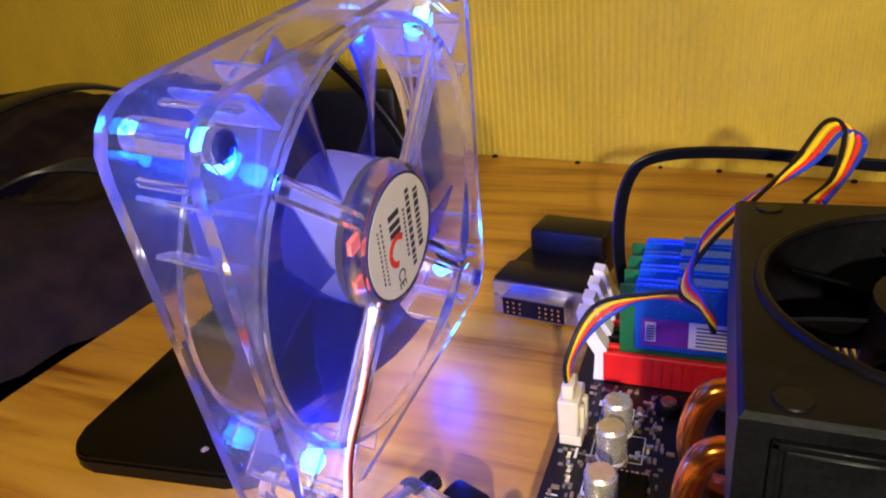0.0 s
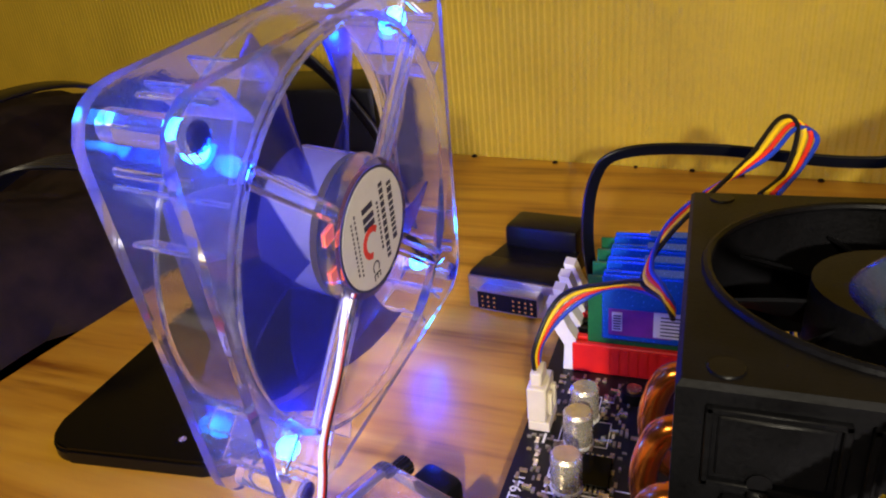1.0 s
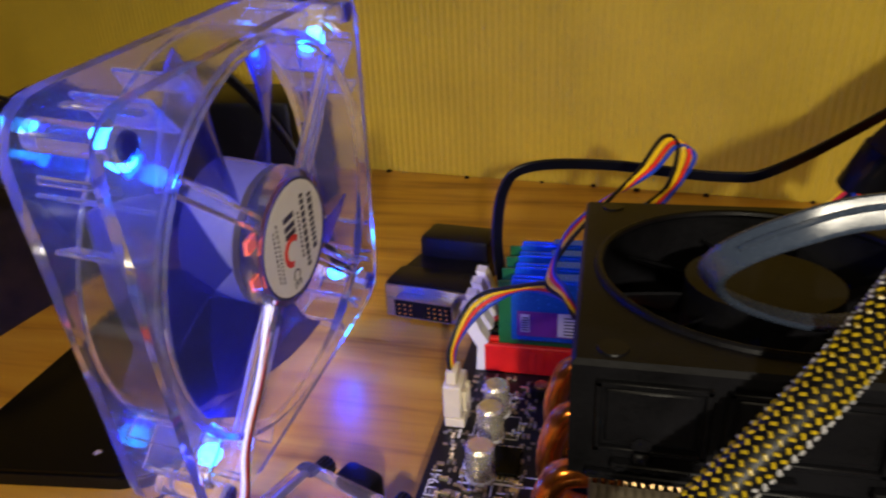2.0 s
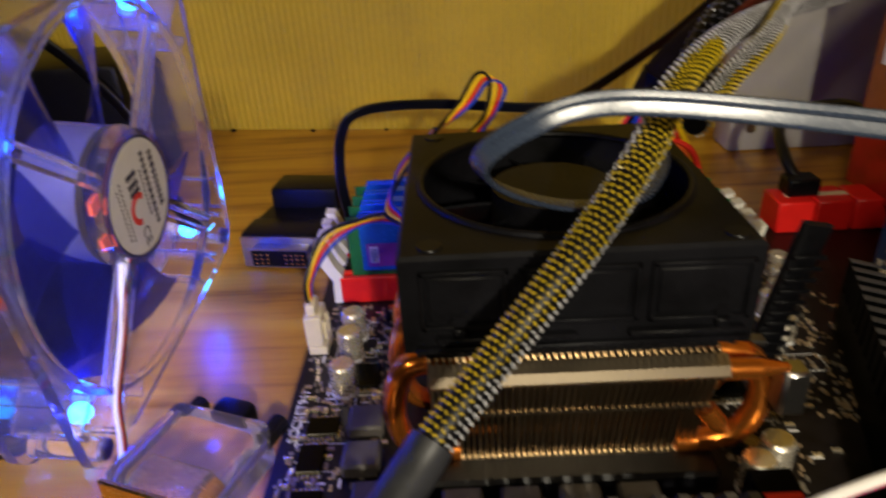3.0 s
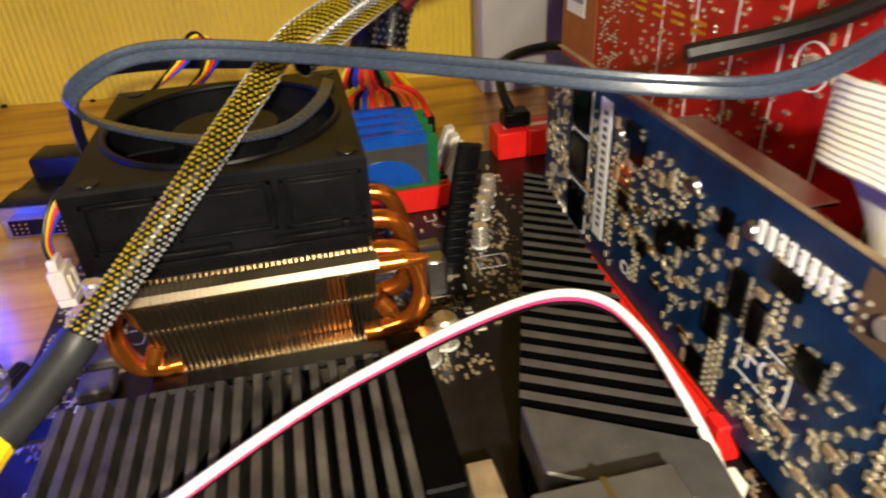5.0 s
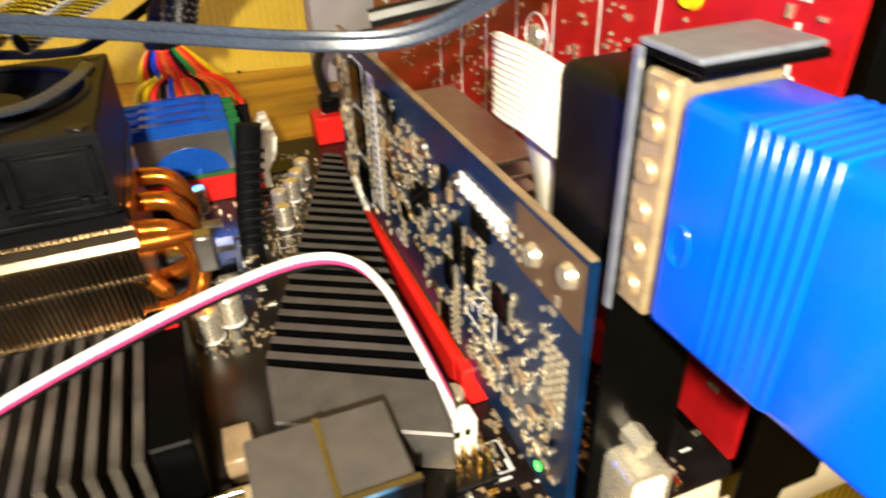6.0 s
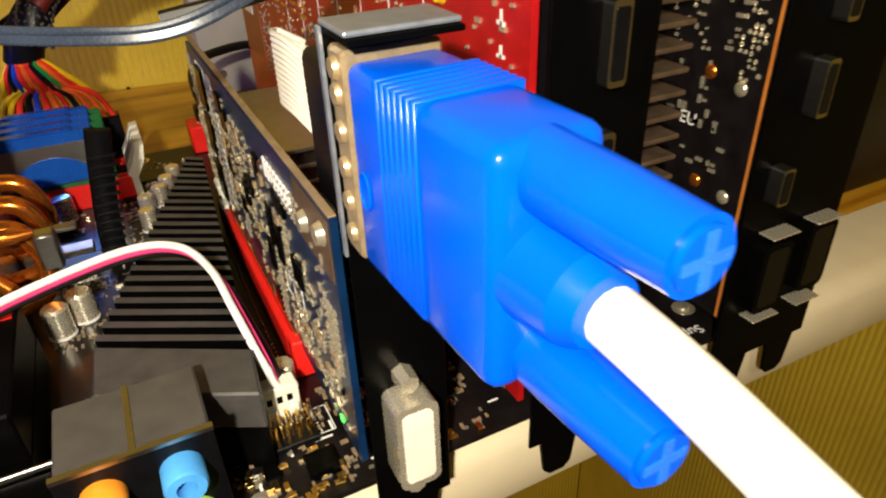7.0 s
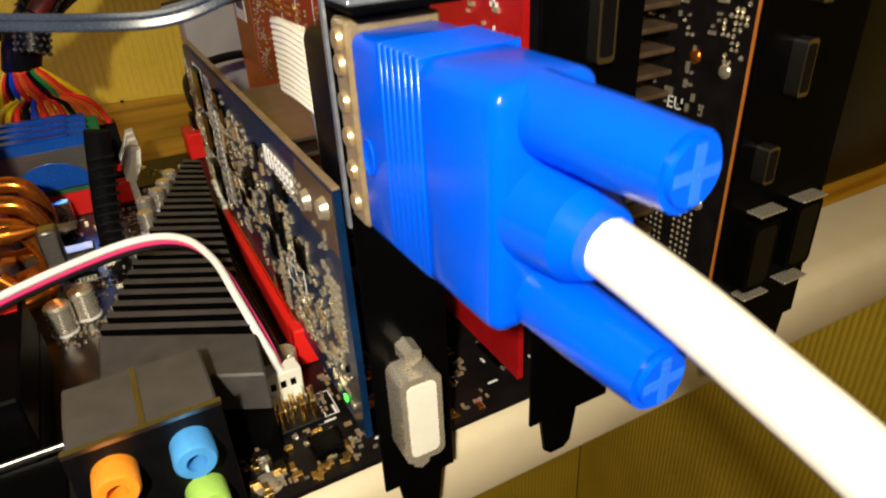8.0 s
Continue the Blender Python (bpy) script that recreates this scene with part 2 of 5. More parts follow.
def tube(bm, pts, r, k=10, n=8, up=(0, 0, 1)):
    sweep(bm, smooth_line(pts, n), ring(r, k), up)


def prism(bm, outline, z0, z1):
    """An upright prism over an outline of (x, y)."""
    a = [bm.verts.new((x, y, z0)) for x, y in outline]
    b = [bm.verts.new((x, y, z1)) for x, y in outline]
    n = len(outline)
    bm.faces.new(a[::-1])
    bm.faces.new(b)
    for i in range(n):
        bm.faces.new((a[i], a[(i + 1) % n], b[(i + 1) % n], b[i]))
    return a + b


def rounded(w, h, r, k=6, cx=0.0, cy=0.0):
    out = []
    for sx, sy, a0 in ((1, 1, 0), (-1, 1, 90), (-1, -1, 180), (1, -1, 270)):
        for i in range(k + 1):
            a = radians(a0 + 90 * i / k)
            out.append((cx + sx * (w / 2 - r) + r * math.cos(a), cy + sy * (h / 2 - r) + r * math.sin(a)))
    return out


def letters(name, text, size, m, material, parent):
    """Raised letters in the built-in font; size in centimetres, m a pose in centimetres."""
    cu = bpy.data.curves.new("letters", "FONT")
    cu.body, cu.size, cu.extrude = text, size, 0.004
    cu.align_x, cu.align_y = "CENTER", "CENTER"
    tmp = bpy.data.objects.new("letters", cu)
    me = bpy.data.meshes.new_from_object(tmp)
    bpy.data.objects.remove(tmp)
    bm = bmesh.new()
    bm.from_mesh(me)
    bpy.data.meshes.remove(me)
    bmesh.ops.transform(bm, matrix=m, verts=bm.verts)
    return part(name, bm, material, parent)


def P(x, y, z, rx=0, ry=0, rz=0):
    return Matrix.LocRotScale((x, y, z), Euler([radians(a) for a in (rx, ry, rz)]), None)


def BM():
    return bmesh.new()

# ---- the room ----
WALL_A = radians(-9.0)  # the wall and the desk lie at a small angle to the board


def ribbed_wall(name, start, end, z0, z1, thick, label):
    """A wall whose paper has fine upright ribs."""
    a, b = Vector((*start, 0)), Vector((*end, 0))
    d = (b - a)
    n = Vector((d.y, -d.x, 0)).normalized()
    step = 0.46
    k = int(d.length / step)
    cols = []
    for i in range(k):
        for f, h in ((0.0, 0.0), (0.25, 0.045), (0.55, 0.05), (0.8, 0.0)):
            w = 0.05 * math.sin(i * 12.9898) % 0.04
            cols.append((a + d * ((i + f) / k), h * (0.8 + 5 * w)))
    bm = BM()
    lo = [bm.verts.new(p + n * h + Vector((0, 0, z0))) for p, h in cols]
    hi = [bm.verts.new(p + n * h + Vector((0, 0, z1))) for p, h in cols]
    for i in range(len(cols) - 1):
        bm.faces.new((lo[i], lo[i + 1], hi[i + 1], hi[i]))
    q = [bm.verts.new(p + v) for p in (a - n * thick, b - n * thick) for v in (Vector((0, 0, z0)), Vector((0, 0, z1)))]
    bm.faces.new((lo[0], hi[0], q[1], q[0]))
    bm.faces.new((lo[-1], q[2], q[3], hi[-1]))
    bm.faces.new((q[0], q[1], q[3], q[2]))
    return tagged(part(name, bm, PAPER), label, "wall", kind="structure")


def wall_y(x):
    return 42.3 + (x + 4.2) * math.tan(WALL_A)


ribbed_wall("wall_north", (-120, wall_y(-120)), (56, wall_y(56)), -72, 170, 10, "yellow ribbed wallpaper wall behind the desk")
ribbed_wall("wall_east", (56, wall_y(56)), (56, -150), -72, 170, 10, "yellow ribbed wallpaper wall beside the desk")
for nm, lo, hi in (("wall_south", (-130, -160, -72), (66, -150, 170)), ("wall_west", (-130, -150, -72), (-120, 70, 170))):
    bm = BM()
    bx(bm, lo, hi)
    tagged(part(nm, bm, PLASTER), "plain plastered wall", "wall", kind="structure")
bm = BM()
bx(bm, (-130, -160, -76), (66, 75, -72))
tagged(part("floor", bm, FLOORM), "dark wooden floor", "floor", kind="structure")
bm = BM()
bx(bm, (-130, -160, 170), (66, 75, 174))
tagged(part("ceiling", bm, PLASTER), "plain plastered ceiling", "ceiling", kind="structure")

# ---- the desk ----
desk = thing("desk", (-20, 20, -72), "pine desk with a cream front edge against the wall", "desk")
bm = BM()
top = [(-110, 2.2), (55.8, 2.2), (55.8, wall_y(55.8) - 0.15), (-110, wall_y(-110) - 0.15)]
prism(bm, top, -2.8, 0.0)
part("desk_top", bm, WOOD, desk, "orange pine top with dark grain")
bm = BM()
sec = [(-1.4, -2.4), (-1.15, -2.8), (2.2, -2.8), (2.2, 0.0), (-0.5, 0.0), (-0.9, -0.1), (-1.2, -0.32), (-1.36, -0.65)]
va = [bm.verts.new((-110, y, z)) for y, z in sec]
vb = [bm.verts.new((55.8, y, z)) for y, z in sec]
bm.faces.new(va)
bm.faces.new(vb[::-1])
for i in range(len(sec)):
    j = (i + 1) % len(sec)
    bm.faces.new((va[i], vb[i], vb[j], va[j]))
part("front_edge", bm, LAMINATE, desk, "cream laminate edge", smooth=True)
for x in (-105, -40):
    bm = BM()
    bx(bm, (x, 6, -72), (x + 3, 30, -2.8), 0.2)
    part("side_panel", bm, WOOD, desk)
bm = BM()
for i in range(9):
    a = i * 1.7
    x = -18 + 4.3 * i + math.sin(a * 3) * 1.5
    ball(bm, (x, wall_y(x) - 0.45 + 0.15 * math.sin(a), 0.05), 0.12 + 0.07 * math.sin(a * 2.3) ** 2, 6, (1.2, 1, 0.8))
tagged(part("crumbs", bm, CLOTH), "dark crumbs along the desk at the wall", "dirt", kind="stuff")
doc = thing("document_box", (27, 34.6, 0), "pale grey plastic document box standing on the desk by the wall", "box")
bm = BM()
bx(bm, (21.0, 33.4, 0.0), (33, 35.8, 16), 0.3, None, 2)
part("case", bm, FOLIO, doc, smooth=True)
bm = BM()
sweep(bm, [Vector((26.4 + 2.7 * math.cos(2 * math.pi * i / 40), 33.39, 13.0 + 2.7 * math.sin(2 * math.pi * i / 40))) for i in range(40)], ring(0.05, 6), (0, 1, 0), True)
part("round_rim", bm, GREYBLK, doc, "moulded round rim", True)
for x, z in ((22.2, 14.6), (31.8, 14.6), (22.2, 1.4), (31.8, 1.4)):
    bm = BM()
    cyl(bm, (x, 33.4, z), (x, 33.32, z), 0.3, 0.26, 16)
    part("corner_screw", bm, STEEL, doc, smooth=True)

# ---- the clear case fan ----
FAN = Matrix(((0.0620, 0.0755, 0.9952, -5.48), (0.9860, -0.1575, -0.0495, 15.4), (0.1530, 0.9846, -0.0842, 6.58), (0, 0, 0, 1)))
fan = thing("case_fan", (-6.4, 16, 0), "clear acrylic case fan with lit blue corner lights, standing on edge", "fan")


def fan_part(name, bm, m, parent=None, label="", smooth=True):
    bmesh.ops.transform(bm, matrix=FAN, verts=bm.verts)
    return part(name, bm, m, parent or fan, label, smooth)


def plate_with_bore(bm, z0, z1, half=6.0, r=5.65, corner=1.25, k=30, hole=0.24, off=5.25):
    """A square flange with round corners and a round bore."""
    outer, inner = [], []
    for i in range(4 * k):
        a = 2 * math.pi * (i + 0.5) / (4 * k)
        c, s = math.cos(a), math.sin(a)
        q = half / max(abs(c), abs(s))
        x, y = c * q, s * q
        ax, ay = abs(x) - (half - corner), abs(y) - (half - corner)
        if ax > 0 and ay > 0:
            l = math.hypot(ax, ay)
            x = math.copysign(half - corner + ax / l * corner, x)
            y = math.copysign(half - corner + ay / l * corner, y)
        outer.append((x, y))
        inner.append((c * r, s * r))
    rows = [[bm.verts.new((x, y, z)) for x, y in o] for o in (outer, inner) for z in (z0, z1)]
    n = 4 * k
    o0, o1, i0, i1 = rows
    for i in range(n):
        j = (i + 1) % n
        bm.faces.new((o0[i], o0[j], o1[j], o1[i]))
        bm.faces.new((i0[j], i0[i], i1[i], i1[j]))
        bm.faces.new((o1[i], o1[j], i1[j], i1[i]))
        bm.faces.new((o0[j], o0[i], i0[i], i0[j]))
    sharp = [e for e in bm.edges if len(e.link_faces) == 2 and e.calc_face_angle(0) > 1.2]
    bmesh.ops.bevel(bm, geom=sharp, offset=0.08, segments=2, profile=0.5, affect="EDGES")


bm = BM()
plate_with_bore(bm, 0.9, 1.25)
fan_part("front_flange", bm, ACRYLIC)
bm = BM()
plate_with_bore(bm, -1.25, -0.9)
fan_part("rear_flange", bm, ACRYLIC)
bm = BM()
k = 56
rows = []
for z, r in ((-0.9, 5.9), (0.9, 5.9), (0.9, 5.72), (-0.9, 5.72)):
    rows.append([bm.verts.new((r * math.cos(2 * math.pi * i / k), r * math.sin(2 * math.pi * i / k), z)) for i in range(k)])
for q in range(4):
    for i in range(k):
        bm.faces.new((rows[q][i], rows[q][(i + 1) % k], rows[(q + 1) % 4][(i + 1) % k], rows[(q + 1) % 4][i]))
fan_part("bore", bm, ACRYLIC)
for sx in (-1, 1):
    for sy in (-1, 1):
        bm = BM()
        cyl(bm, (sx * 5.25, sy * 5.25, -0.9), (sx * 5.25, sy * 5.25, 0.9), 0.36, seg=16)
        fan_part("corner_post", bm, ACRYLIC)
        bm = BM()
        cyl(bm, (sx * 5.25, sy * 5.25, 1.25), (sx * 5.25, sy * 5.25, 1.29), 0.32, 0.3, seg=16)
        cyl(bm, (sx * 5.25, sy * 5.25, 1.29), (sx * 5.25, sy * 5.25, 1.30), 0.2, 0.2, seg=16)
        fan_part("screw_hole", bm, SMOKE)
        bm = BM()
        bx(bm, (sx * 4.4 - 0.1, sy * 5.55 - 0.06, -0.9), (sx * 4.4 + 0.1, sy * 5.55 + 0.06, 0.9), 0.03)
        bx(bm, (sx * 5.55 - 0.06, sy * 4.4 - 0.1, -0.9), (sx * 5.55 + 0.06, sy * 4.4 + 0.1, 0.9), 0.03)
        fan_part("stiffening_rib", bm, ACRYLIC)
        for da in (-19, -9, 9, 19):
            a = math.atan2(sy, sx) + radians(da)
            far = min(5.92 / max(abs(math.cos(a)), abs(math.sin(a))), 7.2)
            bm = BM()
            bx(bm, (5.9, -0.06, -0.9), (far - 0.12, 0.06, 0.9), 0.03, Matrix.Rotation(a, 4, "Z"))
            fan_part("side_web", bm, ACRYLIC)
        bm = BM()
        c = (sx * 4.55, sy * 4.55, 0.15)
        ball(bm, c, 0.3, 12)
        cyl(bm, c, (sx * 4.75, sy * 4.75, 0.15), 0.2, 0.22, 12)
        led = fan_part("corner_light", bm, LEDBLUE, label="lit blue diode")
        bm = BM()
        for o in (-0.1, 0.1):
            tube(bm, [(sx * 4.75 + o, sy * 4.75 - o, 0.15), (sx * 5.0 + o, sy * 5.0, 0.3), (sx * 5.1 + o, sy * 4.6, 0.75)], 0.03, 6, 4)
        fan_part("light_leads", bm, TIN)
        w = FAN @ Vector((sx * 4.2, sy * 4.2, 0.15))
        lamp("corner_light_glow", "POINT", w * CM, 0.16, (0.0, 0.02, 1.0), 0.003)
# rotor and hub
bm = BM()
cyl(bm, (0, 0, -1.1), (0, 0, 0.55), 2.15, 2.1, 40)
fan_part("rotor_hub", bm, BLADE, label="grey translucent rotor hub")
bm = BM()
cyl(bm, (0, 0, 0.57), (0, 0, 0.78), 1.75, 1.75, 40)
fan_part("motor_board", bm, mat("dark_amber_board", (0.12, 0.03, 0.02), 0.4), label="dark red motor board")
for i in range(7):
    a0 = 2 * math.pi * i / 7
    bm = BM()
    grid = []
    for u in range(7):
        r = 2.1 + (5.5 - 2.1) * u / 6
        row = []
        for v in range(6):
            f = v / 5
            a = a0 + (f - 0.5) * 0.78 + 0.25 * (u / 6) ** 1.5
            z = -0.95 + 1.5 * f + 0.12 * math.sin(f * math.pi)
            row.append((r * math.cos(a), r * math.sin(a), z))
        grid.append(row)
    f0 = [[bm.verts.new(p) for p in row] for row in grid]
    f1 = [[bm.verts.new((p[0], p[1], p[2] - 0.11)) for p in row] for row in grid]
    for u in range(6):
        for v in range(5):
            bm.faces.new((f0[u][v], f0[u][v + 1], f0[u + 1][v + 1], f0[u + 1][v]))
            bm.faces.new((f1[u][v], f1[u + 1][v], f1[u + 1][v + 1], f1[u][v + 1]))
    edge0 = f0[0] + [f0[u][5] for u in range(1, 7)] + f0[6][4::-1] + [f0[u][0] for u in range(5, 0, -1)]
    edge1 = f1[0] + [f1[u][5] for u in range(1, 7)] + f1[6][4::-1] + [f1[u][0] for u in range(5, 0, -1)]
    for q in range(len(edge0)):
        w = (q + 1) % len(edge0)
        bm.faces.new((edge0[q], edge1[q], edge1[w], edge0[w]))
    fan_part("blade", bm, SMOKE)
bm = BM()
cyl(bm, (0, 0, 0.8), (0, 0, 1.3), 2.15, 2.05, 40)
fan_part("hub_disc", bm, ACRYLIC)
bm = BM()
cyl(bm, (0, 0, 1.305), (0, 0, 1.335), 1.86, 1.86, 48)
lab = fan_part("hub_label", bm, DARKINK, label="white round label with dark rim")
bm = BM()
cyl(bm, (0, 0, 1.337), (0, 0, 1.35), 1.77, 1.77, 48)
fan_part("label_face", bm, PAPERW, lab)
# printed lines on the label run downwards
for x, half, w, m in ((1.08, 1.0, 0.26, DARKINK), (0.6, 1.2, 0.22, DARKINK), (0.3, 0.75, 0.1, DARKINK), (-0.95, 1.0, 0.07, DARKINK), (-1.15, 0.85, 0.07, DARKINK)):
    bm = BM()
    y = half
    rnd = random.Random(int(x * 100))
    while y > -half:
        h = rnd.uniform(0.1, 0.2) * (1 if w > 0.2 else 0.6)
        bx(bm, (x - w / 2, y - h, 1.351), (x + w / 2, y, 1.356))
        y -= h + 0.06
    fan_part("print_line", bm, m, lab, smooth=False)
bm = BM()
sweep(bm, [Vector((-0.25 + 0.42 * math.cos(a), -0.28 + 0.42 * math.sin(a), 1.353)) for a in [radians(40 + 28 * i) for i in range(9)]], oval(0.2, 0.01, 8))
fan_part("red_mark", bm, REDINK, lab)
bm = BM()
for yy in (0.85, 0.55, 0.3):
    bx(bm, (-0.55, yy - 0.09, 1.351), (0.05, yy + 0.09, 1.356))
fan_part("approval_mark", bm, DARKINK, lab, smooth=False)
m = FAN @ P(-0.25, -1.25, 1.354, 0, 0, -90)
letters("approval_letters", "CE", 0.55, m, DARKINK, lab)
for a in (47, 137, 227, 317):
    c, s = math.cos(radians(a)), math.sin(radians(a))
    bm = BM()
    q = (-s * 0.18, c * 0.18)
    for o in (-1, 1):
        sweep(bm, [Vector((c * r + o * q[0], s * r + o * q[1], 1.1)) for r in (2.05, 3.5, 5.75)], oval(0.12, 0.42, 8))
    bx(bm, (2.05, -0.2, 0.86), (5.75, 0.2, 0.94), 0.0, Matrix.Rotation(radians(a), 4, "Z"))
    fan_part("strut", bm, ACRYLIC)
# wires along the strut that runs down to the near corner
c, s = math.cos(radians(227)), math.sin(radians(227))
for o, m in ((-0.11, W_WHITE), (0.0, W_RED), (0.11, RUBBER)):
    bm = BM()
    tube(bm, [(c * 1.9 - s * o, s * 1.9 + c * o, 1.0), (c * 4 - s * o, s * 4 + c * o, 1.22), (c * 6.0 - s * o, s * 6.0 + c * o, 1.25), (c * 7.2 - s * o, s * 7.2 - 0.1 + c * o, 1.5), (-6.5, -5.7 + o, 2.2 + o), (-8.2, -5.85, 3.0 + o)], 0.075, 8, 6)
    fan_part("lead_wire", bm, m)
for i in range(2):
    bm = BM()
    bx(bm, (-0.5, 0.4 - 1.1 * i, 0.79), (-1.0, 0.75 - 1.1 * i, 0.86), 0.02, P(-0.6, 0, 0))
    fan_part("copper_coil", bm, mat("orange_coil%d" % i, (0.9, 0.16, 0.04), 0.3, emit=0.0) if i == 0 else MATS["orange_coil0"])

# ---- phone, bag and box beyond the fan ----
phone = thing("smartphone", (-11.8, 18.0, 0), "black glass smartphone lying face up on the desk", "phone")
PH = P(-11.9, 17.9, 0, 0, 0, 7)
for nm, w, h, r, z0, z1, m in (("body", 7.2, 14.2, 1.3, 0.0, 0.42, BLACKP), ("screen", 7.1, 14.1, 1.25, 0.42, 0.56, GLOSSB)):
    bm = BM()
    v = prism(bm, rounded(w, h, r), z0, z1)
    bmesh.ops.bevel(bm, geom=list(bm.edges), offset=0.05, segments=2, affect="EDGES")
    bmesh.ops.transform(bm, matrix=PH, verts=bm.verts)
    part(nm, bm, m, phone, smooth=True)
bm = BM()
cyl(bm, (1.2, -6.2, 0.562), (1.2, -6.2, 0.568), 0.12, seg=12)
bmesh.ops.transform(bm, matrix=PH, verts=bm.verts)
part("front_camera", bm, CHROME, phone)


def heap(name, cx, cy, rx, ry, h, seed, m, label, category):
    """A slack cloth heap with folds."""
    bm = BM()
    nu, nv = 40, 34
    g = []
    for i in range(nu + 1):
        row = []
        for j in range(nv + 1):
            u, v = i / nu * 2 - 1, j / nv * 2 - 1
            d = max(abs(u), abs(v)) * 0.5 + math.hypot(u, v) * 0.5
            e = max(0.0, 1 - d ** 4)
            f = noise.noise(Vector((u * 2.2 + seed, v * 2.2, seed))) * 0.35 + noise.noise(Vector((u * 6, v * 2 + u * 3, seed))) * 0.14 + 0.06 * noise.noise(Vector((u * 15, v * 15, seed)))
            row.append(bm.verts.new((cx + rx * u * (1 + 0.06 * f), cy + ry * v * (1 + 0.05 * f), h * max(0, e ** 0.6 * (0.85 + f)))))
        g.append(row)
    for i in range(nu):
        for j in range(nv):
            bm.faces.new((g[i][j], g[i + 1][j], g[i + 1][j + 1], g[i][j + 1]))
    rim = [g[i][0] for i in range(nu)] + [g[nu][j] for j in range(nv)] + [g[i][nv] for i in range(nu, 0, -1)] + [g[0][j] for j in range(nv, 0, -1)]
    bm.faces.new(rim[::-1])
    return tagged(part(name, bm, m, smooth=True), label, category)


bag = heap("cloth_bag", -36.5, 24.5, 16.5, 18, 8.9, 3.1, CLOTH, "slack black cloth bag with deep folds on the desk", "bag")
bm = BM()
sweep(bm, smooth_line([(-27.5, 12.5, 4.2), (-28.5, 17, 7.2), (-29, 22, 8.6), (-28, 27, 8.7), (-25.5, 31, 6.6)], 8), oval(1.6, 0.22, 10), (0, 0, 1))
part("strap", bm, RUBBER, bag, "flat black webbing strap", True)
bm = BM()
tube(bm, [(-25.0, 27.5, 6.6), (-24.0, 27.0, 8.2), (-22.8, 27.0, 8.6), (-22.0, 27.3, 7.6), (-22.4, 27.6, 5.4)], 0.22, 8)
part("handle_loop", bm, RUBBER, bag, "stiff black handle loop", True)
for i in range(5):
    bm = BM()
    tube(bm, [(-26 + 0.25 * i, 18 + 0.3 * i, 5.5), (-23, 19.5 + 0.35 * i, 6.5), (-20.5, 22 + 0.4 * i, 5.0), (-19.2, 24 + 0.4 * i, 0.3)], 0.13, 6)
    tagged(part("thin_cable", bm, RUBBER, smooth=True), "thin glossy black cable over the cloth bag", "cable", "cables over the bag")
box = thing("power_brick", (-15, 35, 0), "black plastic power brick with a flat cable on the desk", "adapter")
bm = BM()
bx(bm, (-21, 32, 0), (-12.2, 38, 7.2), 0.4, None, 2)
part("case", bm, BLACKP, box, smooth=True)
bm = BM()
sweep(bm, smooth_line([(-20, 33, 7.4), (-19.0, 31.5, 9.0), (-15.0, 30, 9.3), (-11.5, 29.5, 6.0), (-10.2, 29.5, 3.0), (-9.6, 29.5, 0.3)], 8), oval(1.4, 0.18, 10), (0, -1, 0))
part("flat_lead", bm, RUBBER, box, smooth=True)

psu = thing("power_supply", (43, 11, 0), "black perforated power supply box on the desk", "power supply")
bm = BM()
bx(bm, (38.5, 3.4, 0), (47.5, 18.5, 16), 0.25, None, 2)
part("case", bm, BLACKP, psu, smooth=True)
bm = BM()
for i in range(22):
    for j in range(12):
        cyl(bm, (38.49, 4.2 + 0.6 * i + 0.3 * (j % 2), 3 + 0.7 * j), (38.46, 4.2 + 0.6 * i + 0.3 * (j % 2), 3 + 0.7 * j), 0.13, 0.13, 6)
part("vent_holes", bm, GREYBLK, psu)["kind"] = "stuff"

# ---- the monitor adapter ----
dvi = thing("monitor_adapter", (-0.3, 25, 0), "black monitor plug adapter with a nickel front lying on the desk", "adapter")
DV = P(-2.15, 22.0, 0.0, 0, 0, -8)


def dvi_part(name, bm, m, parent=None, smooth=True):
    bmesh.ops.transform(bm, matrix=DV, verts=bm.verts)
    return part(name, bm, m, parent or dvi, smooth=smooth)


bm = BM()
bx(bm, (-2.0, 0.1, 0.05), (2.0, 1.9, 1.65), 0.22, None, 2)
dvi_part("wide_end", bm, BLACKP)
bm = BM()
prism(bm, [(-1.95, 1.7), (1.95, 1.7), (1.55, 3.3), (1.55, 3.6), (-1.55, 3.6), (-1.55, 3.3)], 0.15, 1.55)
bmesh.ops.bevel(bm, geom=list(bm.edges), offset=0.12, segments=2, affect="EDGES")
dvi_part("neck", bm, BLACKP)
bm = BM()
bx(bm, (-1.62, 3.1, 0.35), (1.62, 5.0, 2.5), 0.22, None, 2)
bx(bm, (-1.2, 4.9, 0.0), (1.2, 5.3, 2.2), 0.15, None, 2)
dvi_part("narrow_end", bm, BLACKP)
bm = BM()
bx(bm, (-1.92, 0.0, 0.1), (1.92, 0.12, 1.55), 0.03)
face = dvi_part("face_plate", bm, STEEL)
bm = BM()
o = rounded(2.6, 0.85, 0.2, 4)
sweep(bm, [Vector((0, 0, 0.85)), Vector((0, -0.55, 0.85))], [(x, y) for x, y in o])
dvi_part("shell", bm, STEEL, face)
bm = BM()
bx(bm, (-1.24, -0.58, 0.48), (1.24, -0.553, 1.22), 0.01)
dvi_part("insert", bm, BLACKP, face)
